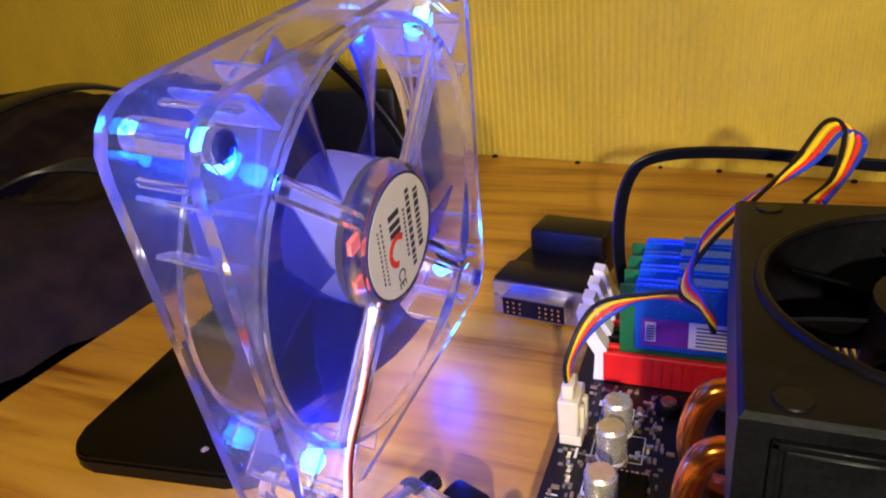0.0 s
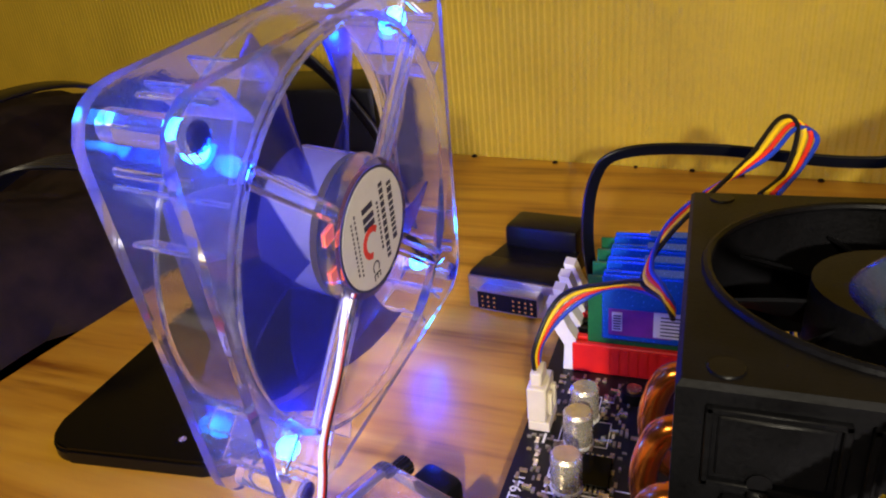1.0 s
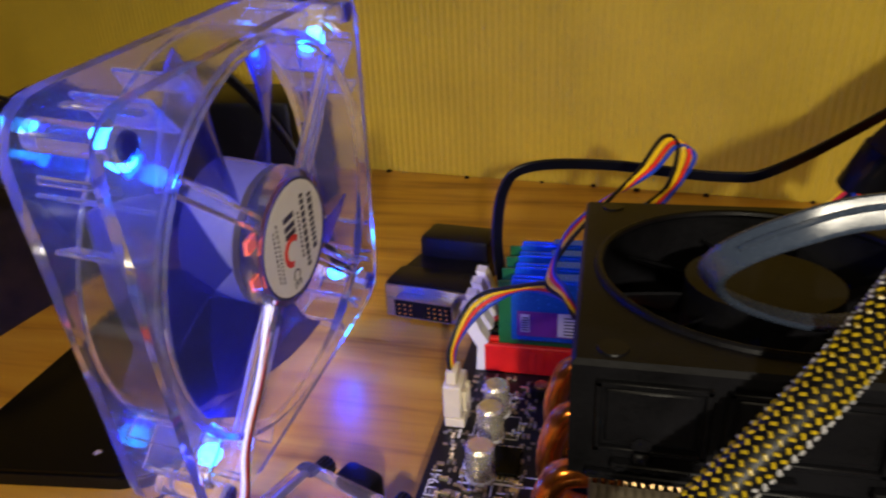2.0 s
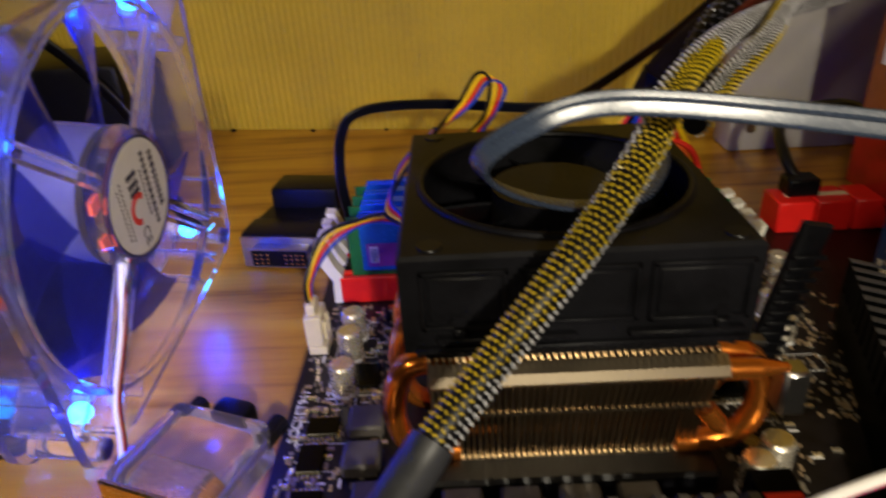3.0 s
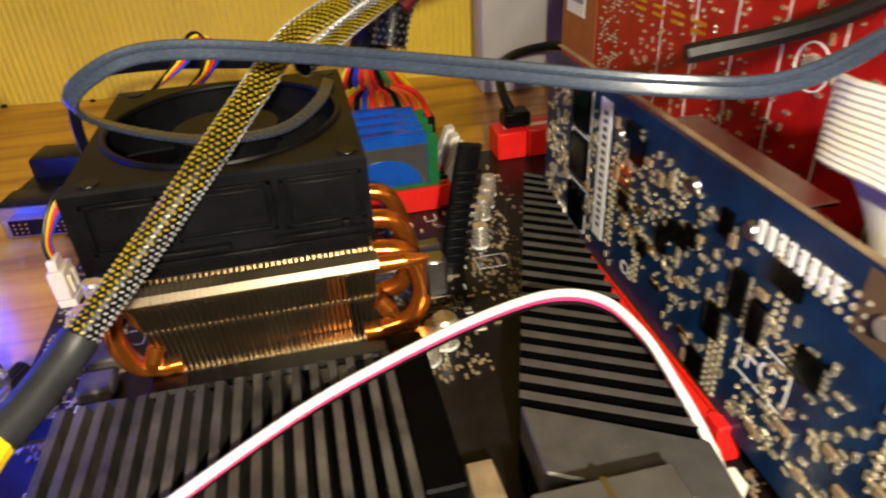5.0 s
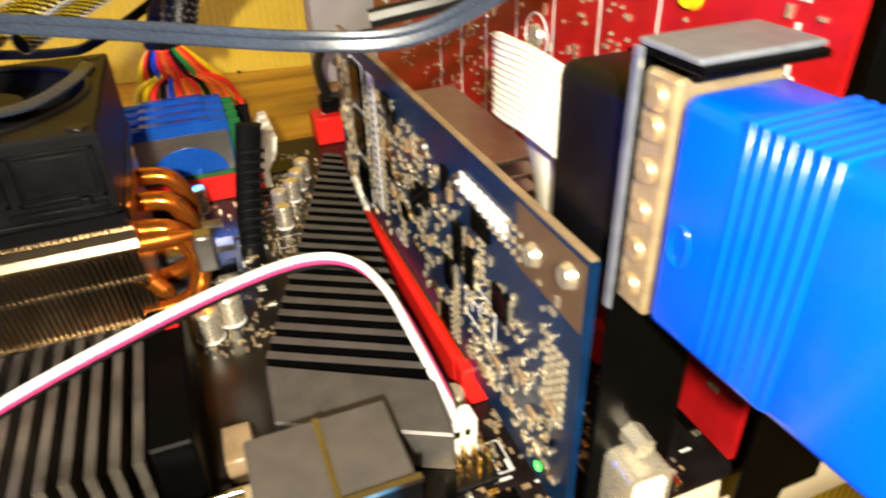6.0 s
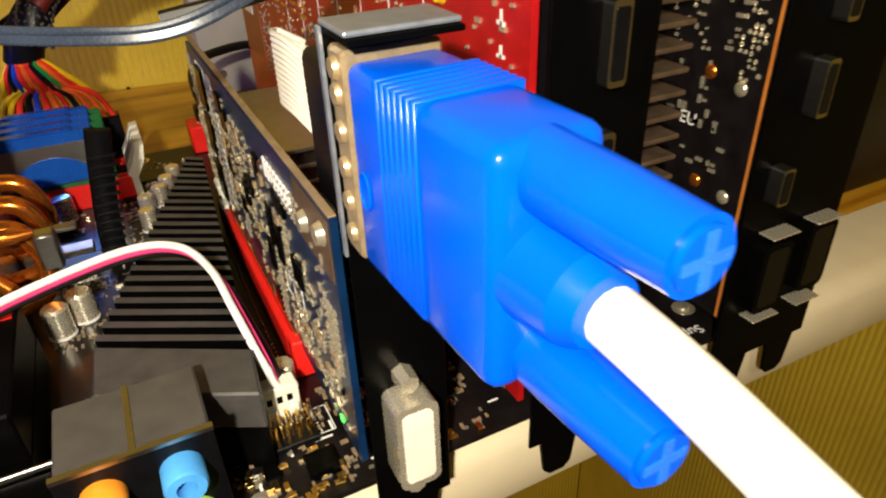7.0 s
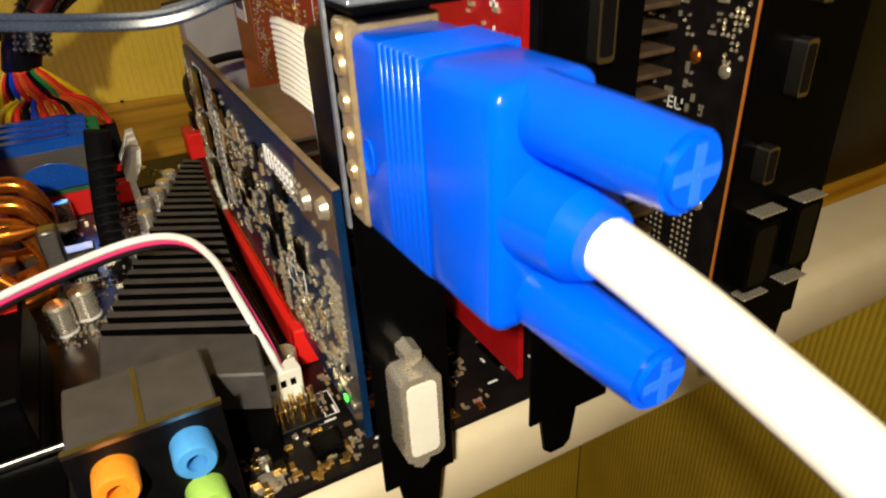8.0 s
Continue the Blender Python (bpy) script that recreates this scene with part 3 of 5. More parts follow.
for i in range(8):
    for j in range(3):
        if i in (3,):
            continue
        bm = BM()
        bx(bm, (-1.05 + 0.25 * i + (0.3 if i > 3 else 0), -0.62, 0.6 + 0.2 * j), (-0.97 + 0.25 * i + (0.3 if i > 3 else 0), -0.58, 0.68 + 0.2 * j))
        dvi_part("pin", bm, BRASS, face, False)
for x in (-1.68, 1.68):
    bm = BM()
    cyl(bm, (x, 0.0, 0.85), (x, -0.12, 0.85), 0.2, 0.18, 6)
    cyl(bm, (x, -0.12, 0.85), (x, -0.13, 0.85), 0.09, 0.09, 10)
    dvi_part("screw_post", bm, STEEL, face)

# ---- the frosted plug beside the board ----
mv = thing("monitor_plug", (-1.5, 9.5, 0), "frosted clear monitor plug with thumbscrews beside the board", "plug")
MV = P(-1.9, 9.9, 0.0, 0, 0, -20)


def mv_part(name, bm, m, parent=None):
    bmesh.ops.transform(bm, matrix=MV, verts=bm.verts)
    return part(name, bm, m, parent or mv, smooth=True)


bm = BM()
bx(bm, (-1.6, -1.6, 0.15), (1.6, 1.4, 1.7), 0.3, None, 3)
mv_part("hood", bm, MAUVE)
bm = BM()
bx(bm, (-0.6, 1.3, 0.35), (0.6, 2.1, 1.5), 0.2, None, 2)
mv_part("cable_collar", bm, BLACKP)
bm = BM()
bx(bm, (-1.0, -1.5, 0.5), (1.0, -0.4, 1.2), 0.1)
mv_part("inner_shell", bm, BRASS)
bm = BM()
bx(bm, (-1.5, -1.78, 0.2), (1.5, -1.6, 1.6), 0.05)
mv_part("flange", bm, BRASS)
for x in (-1.35, 1.35):
    bm = BM()
    knurl = [((0.28 if q % 2 else 0.24) * math.cos(math.pi * q / 14), (0.28 if q % 2 else 0.24) * math.sin(math.pi * q / 14)) for q in range(28)]
    sweep(bm, [Vector((x, 1.1, 1.0)), Vector((x, 2.0, 1.0))], knurl)
    mv_part("thumbscrew", bm, RUBBER)
    bm = BM()
    cyl(bm, (x, -1.6, 1.0), (x, 1.1, 1.0), 0.13, 0.13, 10)
    mv_part("screw_shaft", bm, STEEL)
# ---- the motherboard ----
ZB = 0.92
board = thing("motherboard", (15, 11, 0), "black computer mainboard with red slots lying on the desk", "mainboard")
bm = BM()
prism(bm, [(0.2, -1.7), (30.6, -1.7), (30.6, 22.8), (0.2, 22.8)], ZB - 0.17, ZB)
part("circuit_board", bm, PCBK, board, "black circuit board")
bm = BM()
bx(bm, (0.8, -0.8, 0.0), (29.8, 22.0, ZB - 0.18), 0.1)
tagged(part("foam_sheet", bm, BLACKP), "thin black foam sheet under the board", "sheet")


def bpart(name, bm, m, label="", smooth=False, parent=None):
    return part(name, bm, m, parent or board, label, smooth)


# memory slots with white latches
SLOT_Y = (17.9, 18.85, 19.8, 20.75)
for i, y in enumerate(SLOT_Y):
    bm = BM()
    bx(bm, (1.0, y - 0.33, ZB), (15.3, y - 0.1, ZB + 1.05), 0.04)
    bx(bm, (1.0, y + 0.1, ZB), (15.3, y + 0.33, ZB + 1.05), 0.04)
    bx(bm, (1.0, y - 0.1, ZB), (15.3, y + 0.1, ZB + 0.7))
    for q in range(44):
        bx(bm, (2.0 + q * 0.28, y - 0.36, ZB + 0.1), (2.16 + q * 0.28, y - 0.33, ZB + 0.95))
    slot = bpart("memory_slot", bm, REDP if i % 2 == 0 else BLACKP)
    for sx, x in ((-1, 1.1), (1, 15.2)):
        bm = BM()
        o = [(0, 0), (0.0, 1.15), (sx * 0.25, 1.55), (sx * 0.55, 2.3), (sx * 0.9, 2.35), (sx * 0.75, 1.6), (sx * 0.35, 0.9), (sx * 0.4, 0)]
        va = [bm.verts.new((x + u, y - 0.28, ZB + w)) for u, w in o]
        vb = [bm.verts.new((x + u, y + 0.28, ZB + w)) for u, w in o]
        bm.faces.new(va)
        bm.faces.new(vb[::-1])
        for q in range(len(o)):
            r = (q + 1) % len(o)
            bm.faces.new((va[q], va[r], vb[r], vb[q]))
        bpart("latch", bm, WHITEP, parent=slot)


def ram(y):
    t = thing("memory_module", (8.1, y, ZB + 0.4), "green memory module with a blue heat spreader", "memory module", "memory modules")
    bm = BM()
    bx(bm, (1.45, y - 0.06, ZB + 0.72), (14.78, y + 0.06, ZB + 3.3), 0.015)
    part("module_board", bm, PCBG, t)
    for s in (-1, 1):
        bm = BM()
        bx(bm, (1.9, y + s * 0.075 if s > 0 else y - 0.22, ZB + 1.25), (14.3, y + 0.22 if s > 0 else y - 0.075, ZB + 3.45), 0.04)
        part("heat_spreader", bm, BLUEAL, t, smooth=True)
    for q in range(3):
        bm = BM()
        bx(bm, (3.0 + 4 * q, y - 0.25, ZB + 3.46), (5.6 + 4 * q, y + 0.25, ZB + 3.54), 0.03)
        part("spreader_clip", bm, BLUEAL, t)
    bm = BM()
    bx(bm, (2.1, y - 0.235, ZB + 1.45), (3.9, y - 0.222, ZB + 2.35))
    lab2 = part("label", bm, PURPLE, t, "purple and white label")
    bm = BM()
    bx(bm, (2.2, y - 0.25, ZB + 1.6), (2.5, y - 0.237, ZB + 2.25))
    bx(bm, (3.4, y - 0.25, ZB + 1.5), (5.2, y - 0.237, ZB + 2.35))
    part("white_field", bm, PAPERW, lab2)
    bm = BM()
    bx(bm, (10.2, y - 0.235, ZB + 1.3), (14.25, y - 0.222, ZB + 3.0), 0.004)
    plate = part("end_plate", bm, STEEL, t, "silver end plate with a blue disc")
    bm = BM()
    o = [(12.5 + 1.5 * math.cos(radians(a)), ZB + 1.32 + 1.15 * math.sin(radians(a))) for a in range(0, 181, 12)]
    va = [bm.verts.new((u, y - 0.252, w)) for u, w in o]
    vb = [bm.verts.new((u, y - 0.237, w)) for u, w in o]
    bm.faces.new(va)
    bm.faces.new(vb[::-1])
    for q in range(len(o)):
        bm.faces.new((va[q], va[(q + 1) % len(o)], vb[(q + 1) % len(o)], vb[q]))
    part("blue_disc", bm, BLUEAL, plate)
    bm = BM()
    for q in range(6):
        bx(bm, (2.24, y - 0.262, ZB + 1.66 + 0.09 * q), (2.46, y - 0.252, ZB + 1.70 + 0.09 * q))
        bx(bm, (3.6, y - 0.262, ZB + 1.58 + 0.12 * q), (4.9, y - 0.252, ZB + 1.62 + 0.12 * q))
    part("print_bars", bm, DARKINK, lab2)
    return t


r0 = ram(SLOT_Y[0])
for y in SLOT_Y[1:]:
    copy_thing(r0, Matrix.Translation(Vector((8.1, y, ZB + 0.4)) * CM))


def round_cap(x, y, r=0.4, h=1.0):
    bm = BM()
    cyl(bm, (x, y, ZB), (x, y, ZB + h * 0.94), r, r, 20)
    cyl(bm, (x, y, ZB + h * 0.94), (x, y, ZB + h), r, r * 0.86, 20)
    c = bpart("capacitor", bm, CHROME, "silver can capacitor", True)
    bm = BM()
    cyl(bm, (x, y, ZB + h + 0.001), (x, y, ZB + h + 0.012), r * 0.8, r * 0.78, 20)
    bpart("can_top", bm, TIN, parent=c)
    bm = BM()
    cyl(bm, (x, y, ZB + 0.004), (x, y, ZB + 0.1), r * 1.06, r * 1.03, 20)
    bpart("can_base", bm, INK, parent=c)


for x, y in ((1.75, 15.4), (1.75, 14.3), (1.75, 12.6), (12.2, 8.3), (12.9, 8.9), (12.5, 16.9), (15.6, 15.6), (16.2, 16.3), (15.5, 14.2), (16.6, 17.2), (16.4, 1.7), (17.0, 18.2), (17.75, 2.45)):
    round_cap(x, y, 0.4 if x < 15 else 0.33, 1.05 if x < 15 else 0.9)
for x, y in ((2.6, 11.0), (2.6, 9.6), (3.0, 8.2), (10.9, 7.4), (5.2, 8.1), (6.6, 8.1), (8.0, 8.1), (9.4, 8.1)):
    bm = BM()
    bx(bm, (x - 0.5, y - 0.5, ZB), (x + 0.5, y + 0.5, ZB + 0.45), 0.08)
    bpart("choke", bm, GREYBLK, smooth=True)
# cooler retention frame
for y0, y1 in ((8.3, 9.2), (16.3, 16.9)):
    bm = BM()
    bx(bm, (4.2, y0, ZB), (11.4, y1, ZB + 0.6), 0.1)
    bpart("retention_frame", bm, BLACKP, "black cooler frame")
for x, y in ((12.6, 9.6), (3.0, 7.0), (12.4, 15.6), (3.0, 16.6)):
    bm = BM()
    cyl(bm, (x, y, ZB), (x, y, ZB + 0.3), 0.42, 0.36, 20)
    o = bpart("post", bm, BLACKP, "", True)
    bm = BM()
    cyl(bm, (x, y, ZB + 0.302), (x, y, ZB + 0.36), 0.24, 0.22, 16)
    bpart("screw", bm, BRASS, parent=o)

# finned heat sinks
vrm = bpart("voltage_heat_sink", (lambda b: (bx(b, (3.1, 1.2, ZB), (11.8, 6.9, ZB + 1.2), 0.08), b)[1])(BM()), ANOD, "black finned heat sink")
for i in range(18):
    x = 3.2 + 0.44 * i
    bm = BM()
    prism(bm, [(x, 1.3), (x + 0.2, 1.3), (x + 0.2, 6.8), (x, 6.8)], ZB + 1.2, ZB + 2.7)
    for v in bm.verts:
        if v.co.z > ZB + 2 and v.co.y > 5:
            v.co.y -= 0.9
    bpart("fin", bm, DUSTFIN, parent=vrm)
bm = BM()
bx(bm, (10.9, 1.6, ZB + 1.2), (11.8, 6.6, ZB + 2.6), 0.06)
bpart("end_block", bm, ANOD, parent=vrm)
bm = BM()
bx(bm, (11.0, 5.6, ZB + 2.605), (11.7, 5.9, ZB + 2.64))
bpart("red_badge", bm, REDP, parent=vrm)
for x, y in ((2.6, 6.3), (3.2, 6.9), (2.3, 5.2), (2.0, 4.0)):
    round_cap(x, y, 0.33, 0.9)

NBO = [(13.4, 1.6), (16.8, -0.2), (17.0, 1.5), (17.9, 14.6), (17.5, 15.0), (13.5, 3.6)]
bm = BM()
prism(bm, NBO, ZB, ZB + 1.3)
nb = bpart("chipset_heat_sink", bm, ANOD, "black wedge heat sink with slanting fins")
bm = BM()
prism(bm, [(13.4, 1.6), (16.8, -0.2), (17.0, 1.5), (13.5, 3.55)], ZB + 1.3, ZB + 2.4)
bmesh.ops.bevel(bm, geom=list(bm.edges), offset=0.05, segments=1, affect="EDGES")
bpart("smooth_end", bm, ANOD_LIT, parent=nb)


def nb_span(s):
    """The fin at the share s of the wedge's length: its two ends."""
    a = Vector((13.55, 3.75)).lerp(Vector((17.6, 15.3)), s)
    b = Vector((17.0, 1.85)).lerp(Vector((18.1, 14.9)), s)
    return a, b


for i in range(22):
    s = i / 22
    a, b = nb_span(s)
    t = 0.24
    bm = BM()
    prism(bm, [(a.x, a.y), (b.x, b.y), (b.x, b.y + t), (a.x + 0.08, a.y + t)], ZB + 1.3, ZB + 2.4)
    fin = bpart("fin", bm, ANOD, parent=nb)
    # Thin paler cap paints the light caught by the top of the fin.
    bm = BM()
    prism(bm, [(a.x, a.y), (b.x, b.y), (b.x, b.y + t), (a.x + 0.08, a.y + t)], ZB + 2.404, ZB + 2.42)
    bpart("fin_top_sheen", bm, ANOD_LIT, parent=nb)
for x, y in ((12.5, 3.0), (12.4, 1.1)):
    bm = BM()
    bx(bm, (x - 0.35, y - 0.6, ZB), (x + 0.35, y + 0.6, ZB + 0.8), 0.05)
    bpart("crystal_can" if y < 2 else "header_block", bm, CHROME if y < 2 else CERAMIC, smooth=True)
# power socket beside the memory, 24 contacts, with its clip
bm = BM()
bx(bm, (10.3, 21.7, ZB), (15.6, 22.7, ZB + 1.3), 0.05)
bpart("power_socket", bm, BLACKP, "black power socket")
# red drive sockets at the far edge
for i in range(3):
    bm = BM()
    bx(bm, (18.4 + 1.55 * i, 21.4, ZB), (19.85 + 1.55 * i, 23.0, ZB + 1.35), 0.06)
    bpart("drive_socket", bm, REDP, "red drive socket", True)
bm = BM()
bx(bm, (18.9, 22.0, ZB + 1.352), (21.4, 22.3, ZB + 1.39))
bpart("paper_strip", bm, CREAMP)
# expansion slots
for i, (x, m) in enumerate(((18.5, REDP), (20.53, BLACKP), (22.57, REDP), (24.6, BLACKP), (29.36, REDP))):
    bm = BM()
    for o0, o1 in ((-0.37, -0.12), (0.12, 0.37)):
        bx(bm, (x + o0, 3.2, ZB), (x + o1, 12.2, ZB + 1.1), 0.04)
    bx(bm, (x - 0.12, 3.2, ZB), (x + 0.12, 12.2, ZB + 0.6))
    bx(bm, (x - 0.37, 2.6, ZB), (x + 0.37, 3.2, ZB + 1.25), 0.05)
    s = bpart("expansion_slot", bm, m, "red expansion slot" if m is REDP else "black expansion slot")
    bm = BM()
    bx(bm, (x - 0.4, 12.2, ZB), (x + 0.4, 13.3, ZB + 1.2), 0.08)
    bx(bm, (x - 0.3, 12.9, ZB + 1.2), (x + 0.35, 14.0, ZB + 1.75), 0.1)
    bpart("slot_clip", bm, WHITEP if i == 0 else BLACKP, parent=s)
    bm = BM()
    for q in range(40):
        for o in (-0.62, 0.62):
            ball(bm, (x + o, 3.4 + 0.22 * q, ZB + 0.02), 0.055, 6)
    bpart("solder_pins", bm, TIN, parent=s)
# audio jacks
aud = bpart("audio_block", (lambda b: (bx(b, (12.75, -1.4, ZB), (15.6, 0.75, ZB + 3.05), 0.05), b)[1])(BM()), GREYBLK, "dark grey audio jack block")
bm = BM()
bx(bm, (12.7, -1.48, ZB + 0.05), (15.65, -1.41, ZB + 3.12), 0.02)
bpart("front_plate", bm, BLACKP, parent=aud)
bm = BM()
bx(bm, (14.1, -1.39, ZB + 3.052), (14.22, 0.74, ZB + 3.075))
bx(bm, (12.7, -1.5, ZB + 3.05), (15.66, -1.36, ZB + 3.15))
bpart("metal_lip", bm, STEEL, parent=aud)
for x, z, m in ((13.45, 2.35, J_ORANGE), (14.9, 2.35, J_BLUE), (14.9, 1.0, J_GREEN), (13.45, 1.0, BLACKP)):
    bm = BM()
    prof = [(0.0, 0.43), (0.55, 0.43), (0.62, 0.38), (0.62, 0.2), (0.2, 0.2)]
    k = 22
    rows = [[bm.verts.new((x + r * math.cos(2 * math.pi * i / k), -1.48 - d, ZB + z + r * math.sin(2 * math.pi * i / k))) for i in range(k)] for d, r in prof]
    for q in range(len(prof) - 1):
        for i in range(k):
            bm.faces.new((rows[q][i], rows[q][(i + 1) % k], rows[q + 1][(i + 1) % k], rows[q + 1][i]))
    bpart("audio_jack", bm, m, parent=aud, smooth=True)
    bm = BM()
    cyl(bm, (x, -1.5, ZB + z), (x, -1.7, ZB + z), 0.2, 0.2, 16)
    bpart("jack_hole", bm, GLOSSB, parent=aud)
# network and other ports along the near edge
for x0, x1, h, m in ((9.4, 12.4, 2.6, ANOD), (6.2, 9.1, 2.9, GREYBLK), (3.4, 5.9, 2.9, GREYBLK)):
    bm = BM()
    bx(bm, (x0, -1.5, ZB), (x1, 0.8, ZB + h * 0.55), 0.06)
    bpart("port_block", bm, m, smooth=True)
bm = BM()
cyl(bm, (9.9, 0.3, ZB + 1.44), (9.9, 0.3, ZB + 2.2), 0.42, 0.4, 20)
cyl(bm, (9.9, 0.3, ZB + 2.2), (9.9, 0.3, ZB + 2.3), 0.4, 0.3, 20)
bpart("round_button", bm, CREAMP, "cream round button", True)
bm = BM()
bx(bm, (3.4, 0.82, ZB + 1.45), (12.5, 0.92, ZB + 1.6), 0.02)
bpart("shield_lip", bm, STEEL)
# board lettering
letters("board_print", "SOCKET941", 0.42, P(0.55, 11.6, ZB + 0.006, 0, 0, 90), INK, board)
letters("board_print", "UP", 0.62, P(3.0, 16.85, ZB + 0.006, 0, 0, 180), INK, board)
letters("board_print", "OPT TDP2", 0.26, P(18.05, 0.9, ZB + 0.006, 0, 0, 90), INK, board)
letters("board_print", "Gam", 0.7, P(11.4, -0.6, ZB + 1.44, 0, 0, 160), INK, board)
letters("board_print", "Sup", 0.5, P(29.3, -1.2, ZB + 0.006, 0, 0, 180), INK, board)
# traces and outlines in white ink
bm = BM()
rnd = random.Random(5)


def ink_frame(x0, y0, x1, y1, w=0.03):
    z = ZB + 0.004
    for a, b in (((x0, y0), (x1, y0 + w)), ((x0, y1 - w), (x1, y1)), ((x0, y0), (x0 + w, y1)), ((x1 - w, y0), (x1, y1))):
        bx(bm, (*a, z), (*b, z + 0.004))


for x, y in ((1.2, 14.2), (1.2, 12.5), (2.1, 11.6), (0.6, 10.4), (1.3, 9.4), (12.2, 10.6), (15.0, 12.6), (17.2, 0.3), (1.2, 15.6)):
    ink_frame(x, y, x + rnd.uniform(0.9, 1.6), y + rnd.uniform(0.7, 1.2))
for q in range(90):
    x, y = rnd.choice(((rnd.uniform(0.5, 3.0), rnd.uniform(8, 17)), (rnd.uniform(11.8, 15), rnd.uniform(9, 17)), (rnd.uniform(16, 24), rnd.uniform(-1.2, 1.5))))
    w = rnd.uniform(0.15, 0.5)
    if rnd.random() < 0.5:
        bx(bm, (x, y, ZB + 0.004), (x + w, y + 0.07, ZB + 0.008))
    else:
        bx(bm, (x, y, ZB + 0.004), (x + 0.07, y + w, ZB + 0.008))
bpart("board_outlines", bm, INK)["kind"] = "stuff"
# small parts: chip resistors and capacitors, chips with legs
bm = BM()
bx(bm, (-0.05, -0.1, 0), (0.05, 0.1, 0.06))
proto = bpart("chip_capacitor", bm, CERAMIC)
bm = BM()
bx(bm, (-0.055, -0.12, 0), (0.055, -0.07, 0.07))
bx(bm, (-0.055, 0.07, 0), (0.055, 0.12, 0.07))
bx(bm, (-0.045, -0.07, 0), (0.045, 0.07, 0.06))
proto2 = bpart("chip_resistor", bm, TIN)
spots = []
for q in range(300):
    a = rnd.random()
    if a < 0.4:
        x, y = rnd.uniform(0.5, 3.2), rnd.uniform(7.2, 17.2)
    elif a < 0.65:
        x, y = rnd.uniform(11.7, 16.5), rnd.uniform(9, 21.0)
    elif a < 0.85:
        x, y = rnd.uniform(15.8, 22.4), rnd.uniform(-1.5, 2.4)
    else:
        x, y = rnd.uniform(16.4, 18.0), rnd.uniform(14.5, 21.5)
    spots.append((x, y))
for i, (x, y) in enumerate(spots):
    p = proto if i % 2 else proto2
    if i < 2:
        p.matrix_basis = Matrix.Translation(Vector((x, y, ZB)) * CM)
    else:
        share(p, (x, y, ZB), radians(rnd.choice((0, 90))))
for x, y, w, h in ((1.35, 11.0, 0.9, 0.7), (1.2, 9.8, 0.7, 1.0), (2.3, 13.2, 0.9, 1.1), (1.3, 8.3, 0.8, 0.8), (12.9, 12.0, 1.0, 1.0), (15.2, 17.8, 1.0, 1.2), (19.4, -0.6, 0.9, 0.9), (21.2, 0.2, 1.1, 0.8), (16.2, 19.6, 1.3, 1.3), (23.4, 0.2, 0.9, 1.2), (14.4, 4.6, 0.4, 0.7)):
    bm = BM()
    bx(bm, (x - w / 2, y - h / 2, ZB + 0.02), (x + w / 2, y + h / 2, ZB + 0.14), 0.02)
    ch = bpart("chip", bm, GLOSSB)
    bm = BM()
    for i in range(int(w / 0.13)):
        xx = x - w / 2 + 0.1 + 0.13 * i
        for s in (-1, 1):
            bx(bm, (xx - 0.03, y + s * (h / 2 + 0.07) - 0.07, ZB), (xx + 0.03, y + s * (h / 2 + 0.07) + 0.07, ZB + 0.05))
    bpart("chip_legs", bm, TIN, parent=ch)
for x, y in ((16.25, 1.2), (15.95, 1.05)):
    bm = BM()
    bx(bm, (x - 0.07, y - 0.05, ZB), (x + 0.07, y + 0.05, ZB + 0.1), 0.01)
    bpart("status_light", bm, LEDGREEN, "lit green diode")
SOLDER = mat("dull_solder", (0.3, 0.27, 0.22), 0.4, 0.6, vary=0.5, scale=60)
tiny = [BM(), BM()]
for q in range(900):
    a = rnd.random()
    if a < 0.3:
        x, y = rnd.uniform(0.4, 3.0), rnd.uniform(7.2, 17.3)
    elif a < 0.65:
        x, y = rnd.uniform(14.7, 17.0), rnd.uniform(10.5, 21.5)
        if x > 13.6 + (y - 3.6) * 0.35:
            continue
    elif a < 0.8:
        x, y = rnd.uniform(11.9, 14.0), rnd.uniform(7.2, 12.0)
    else:
        x, y = rnd.uniform(15.8, 22.2), rnd.uniform(-1.6, 2.2)
    w, h = rnd.choice(((0.03, 0.06), (0.06, 0.03), (0.04, 0.09)))
    bx(tiny[q % 2], (x - w, y - h, ZB), (x + w, y + h, ZB + rnd.uniform(0.03, 0.08)))
for b, m in zip(tiny, (SOLDER, CERAMIC)):
    bpart("tiny_parts", b, m)["kind"] = "stuff"
# fan sockets
for x, y, w, d in ((0.62, 15.0, 0.6, 1.05), (17.35, 1.35, 1.05, 0.6)):
    bm = BM()
    bx(bm, (x - w / 2, y - d / 2, ZB), (x + w / 2, y + d / 2, ZB + 0.3), 0.02)
    h = bpart("fan_socket", bm, CREAMP)
for i in range(4):
    for j in range(2):
        bm = BM()
        bx(bm, (16.95 + 0.27 * i, 0.2 + 0.35 * j, ZB), (17.02 + 0.27 * i, 0.27 + 0.35 * j, ZB + 0.75))
        bpart("header_pin", bm, BRASS)
for i in range(5):
    bm = BM()
    tube(bm, [(16.9 + 0.25 * i, 1.0, ZB + 0.55), (16.9 + 0.25 * i, 0.7, ZB + 0.55), (16.9 + 0.25 * i, 0.5, ZB + 0.45), (16.9 + 0.25 * i, 0.42, ZB + 0.02)], 0.045, 6, 4)
    bpart("bent_pin", bm, BRASS, smooth=True)
bm = BM()
bx(bm, (-0.07, -0.12, 0), (0.07, 0.12, 0.12), 0.01)
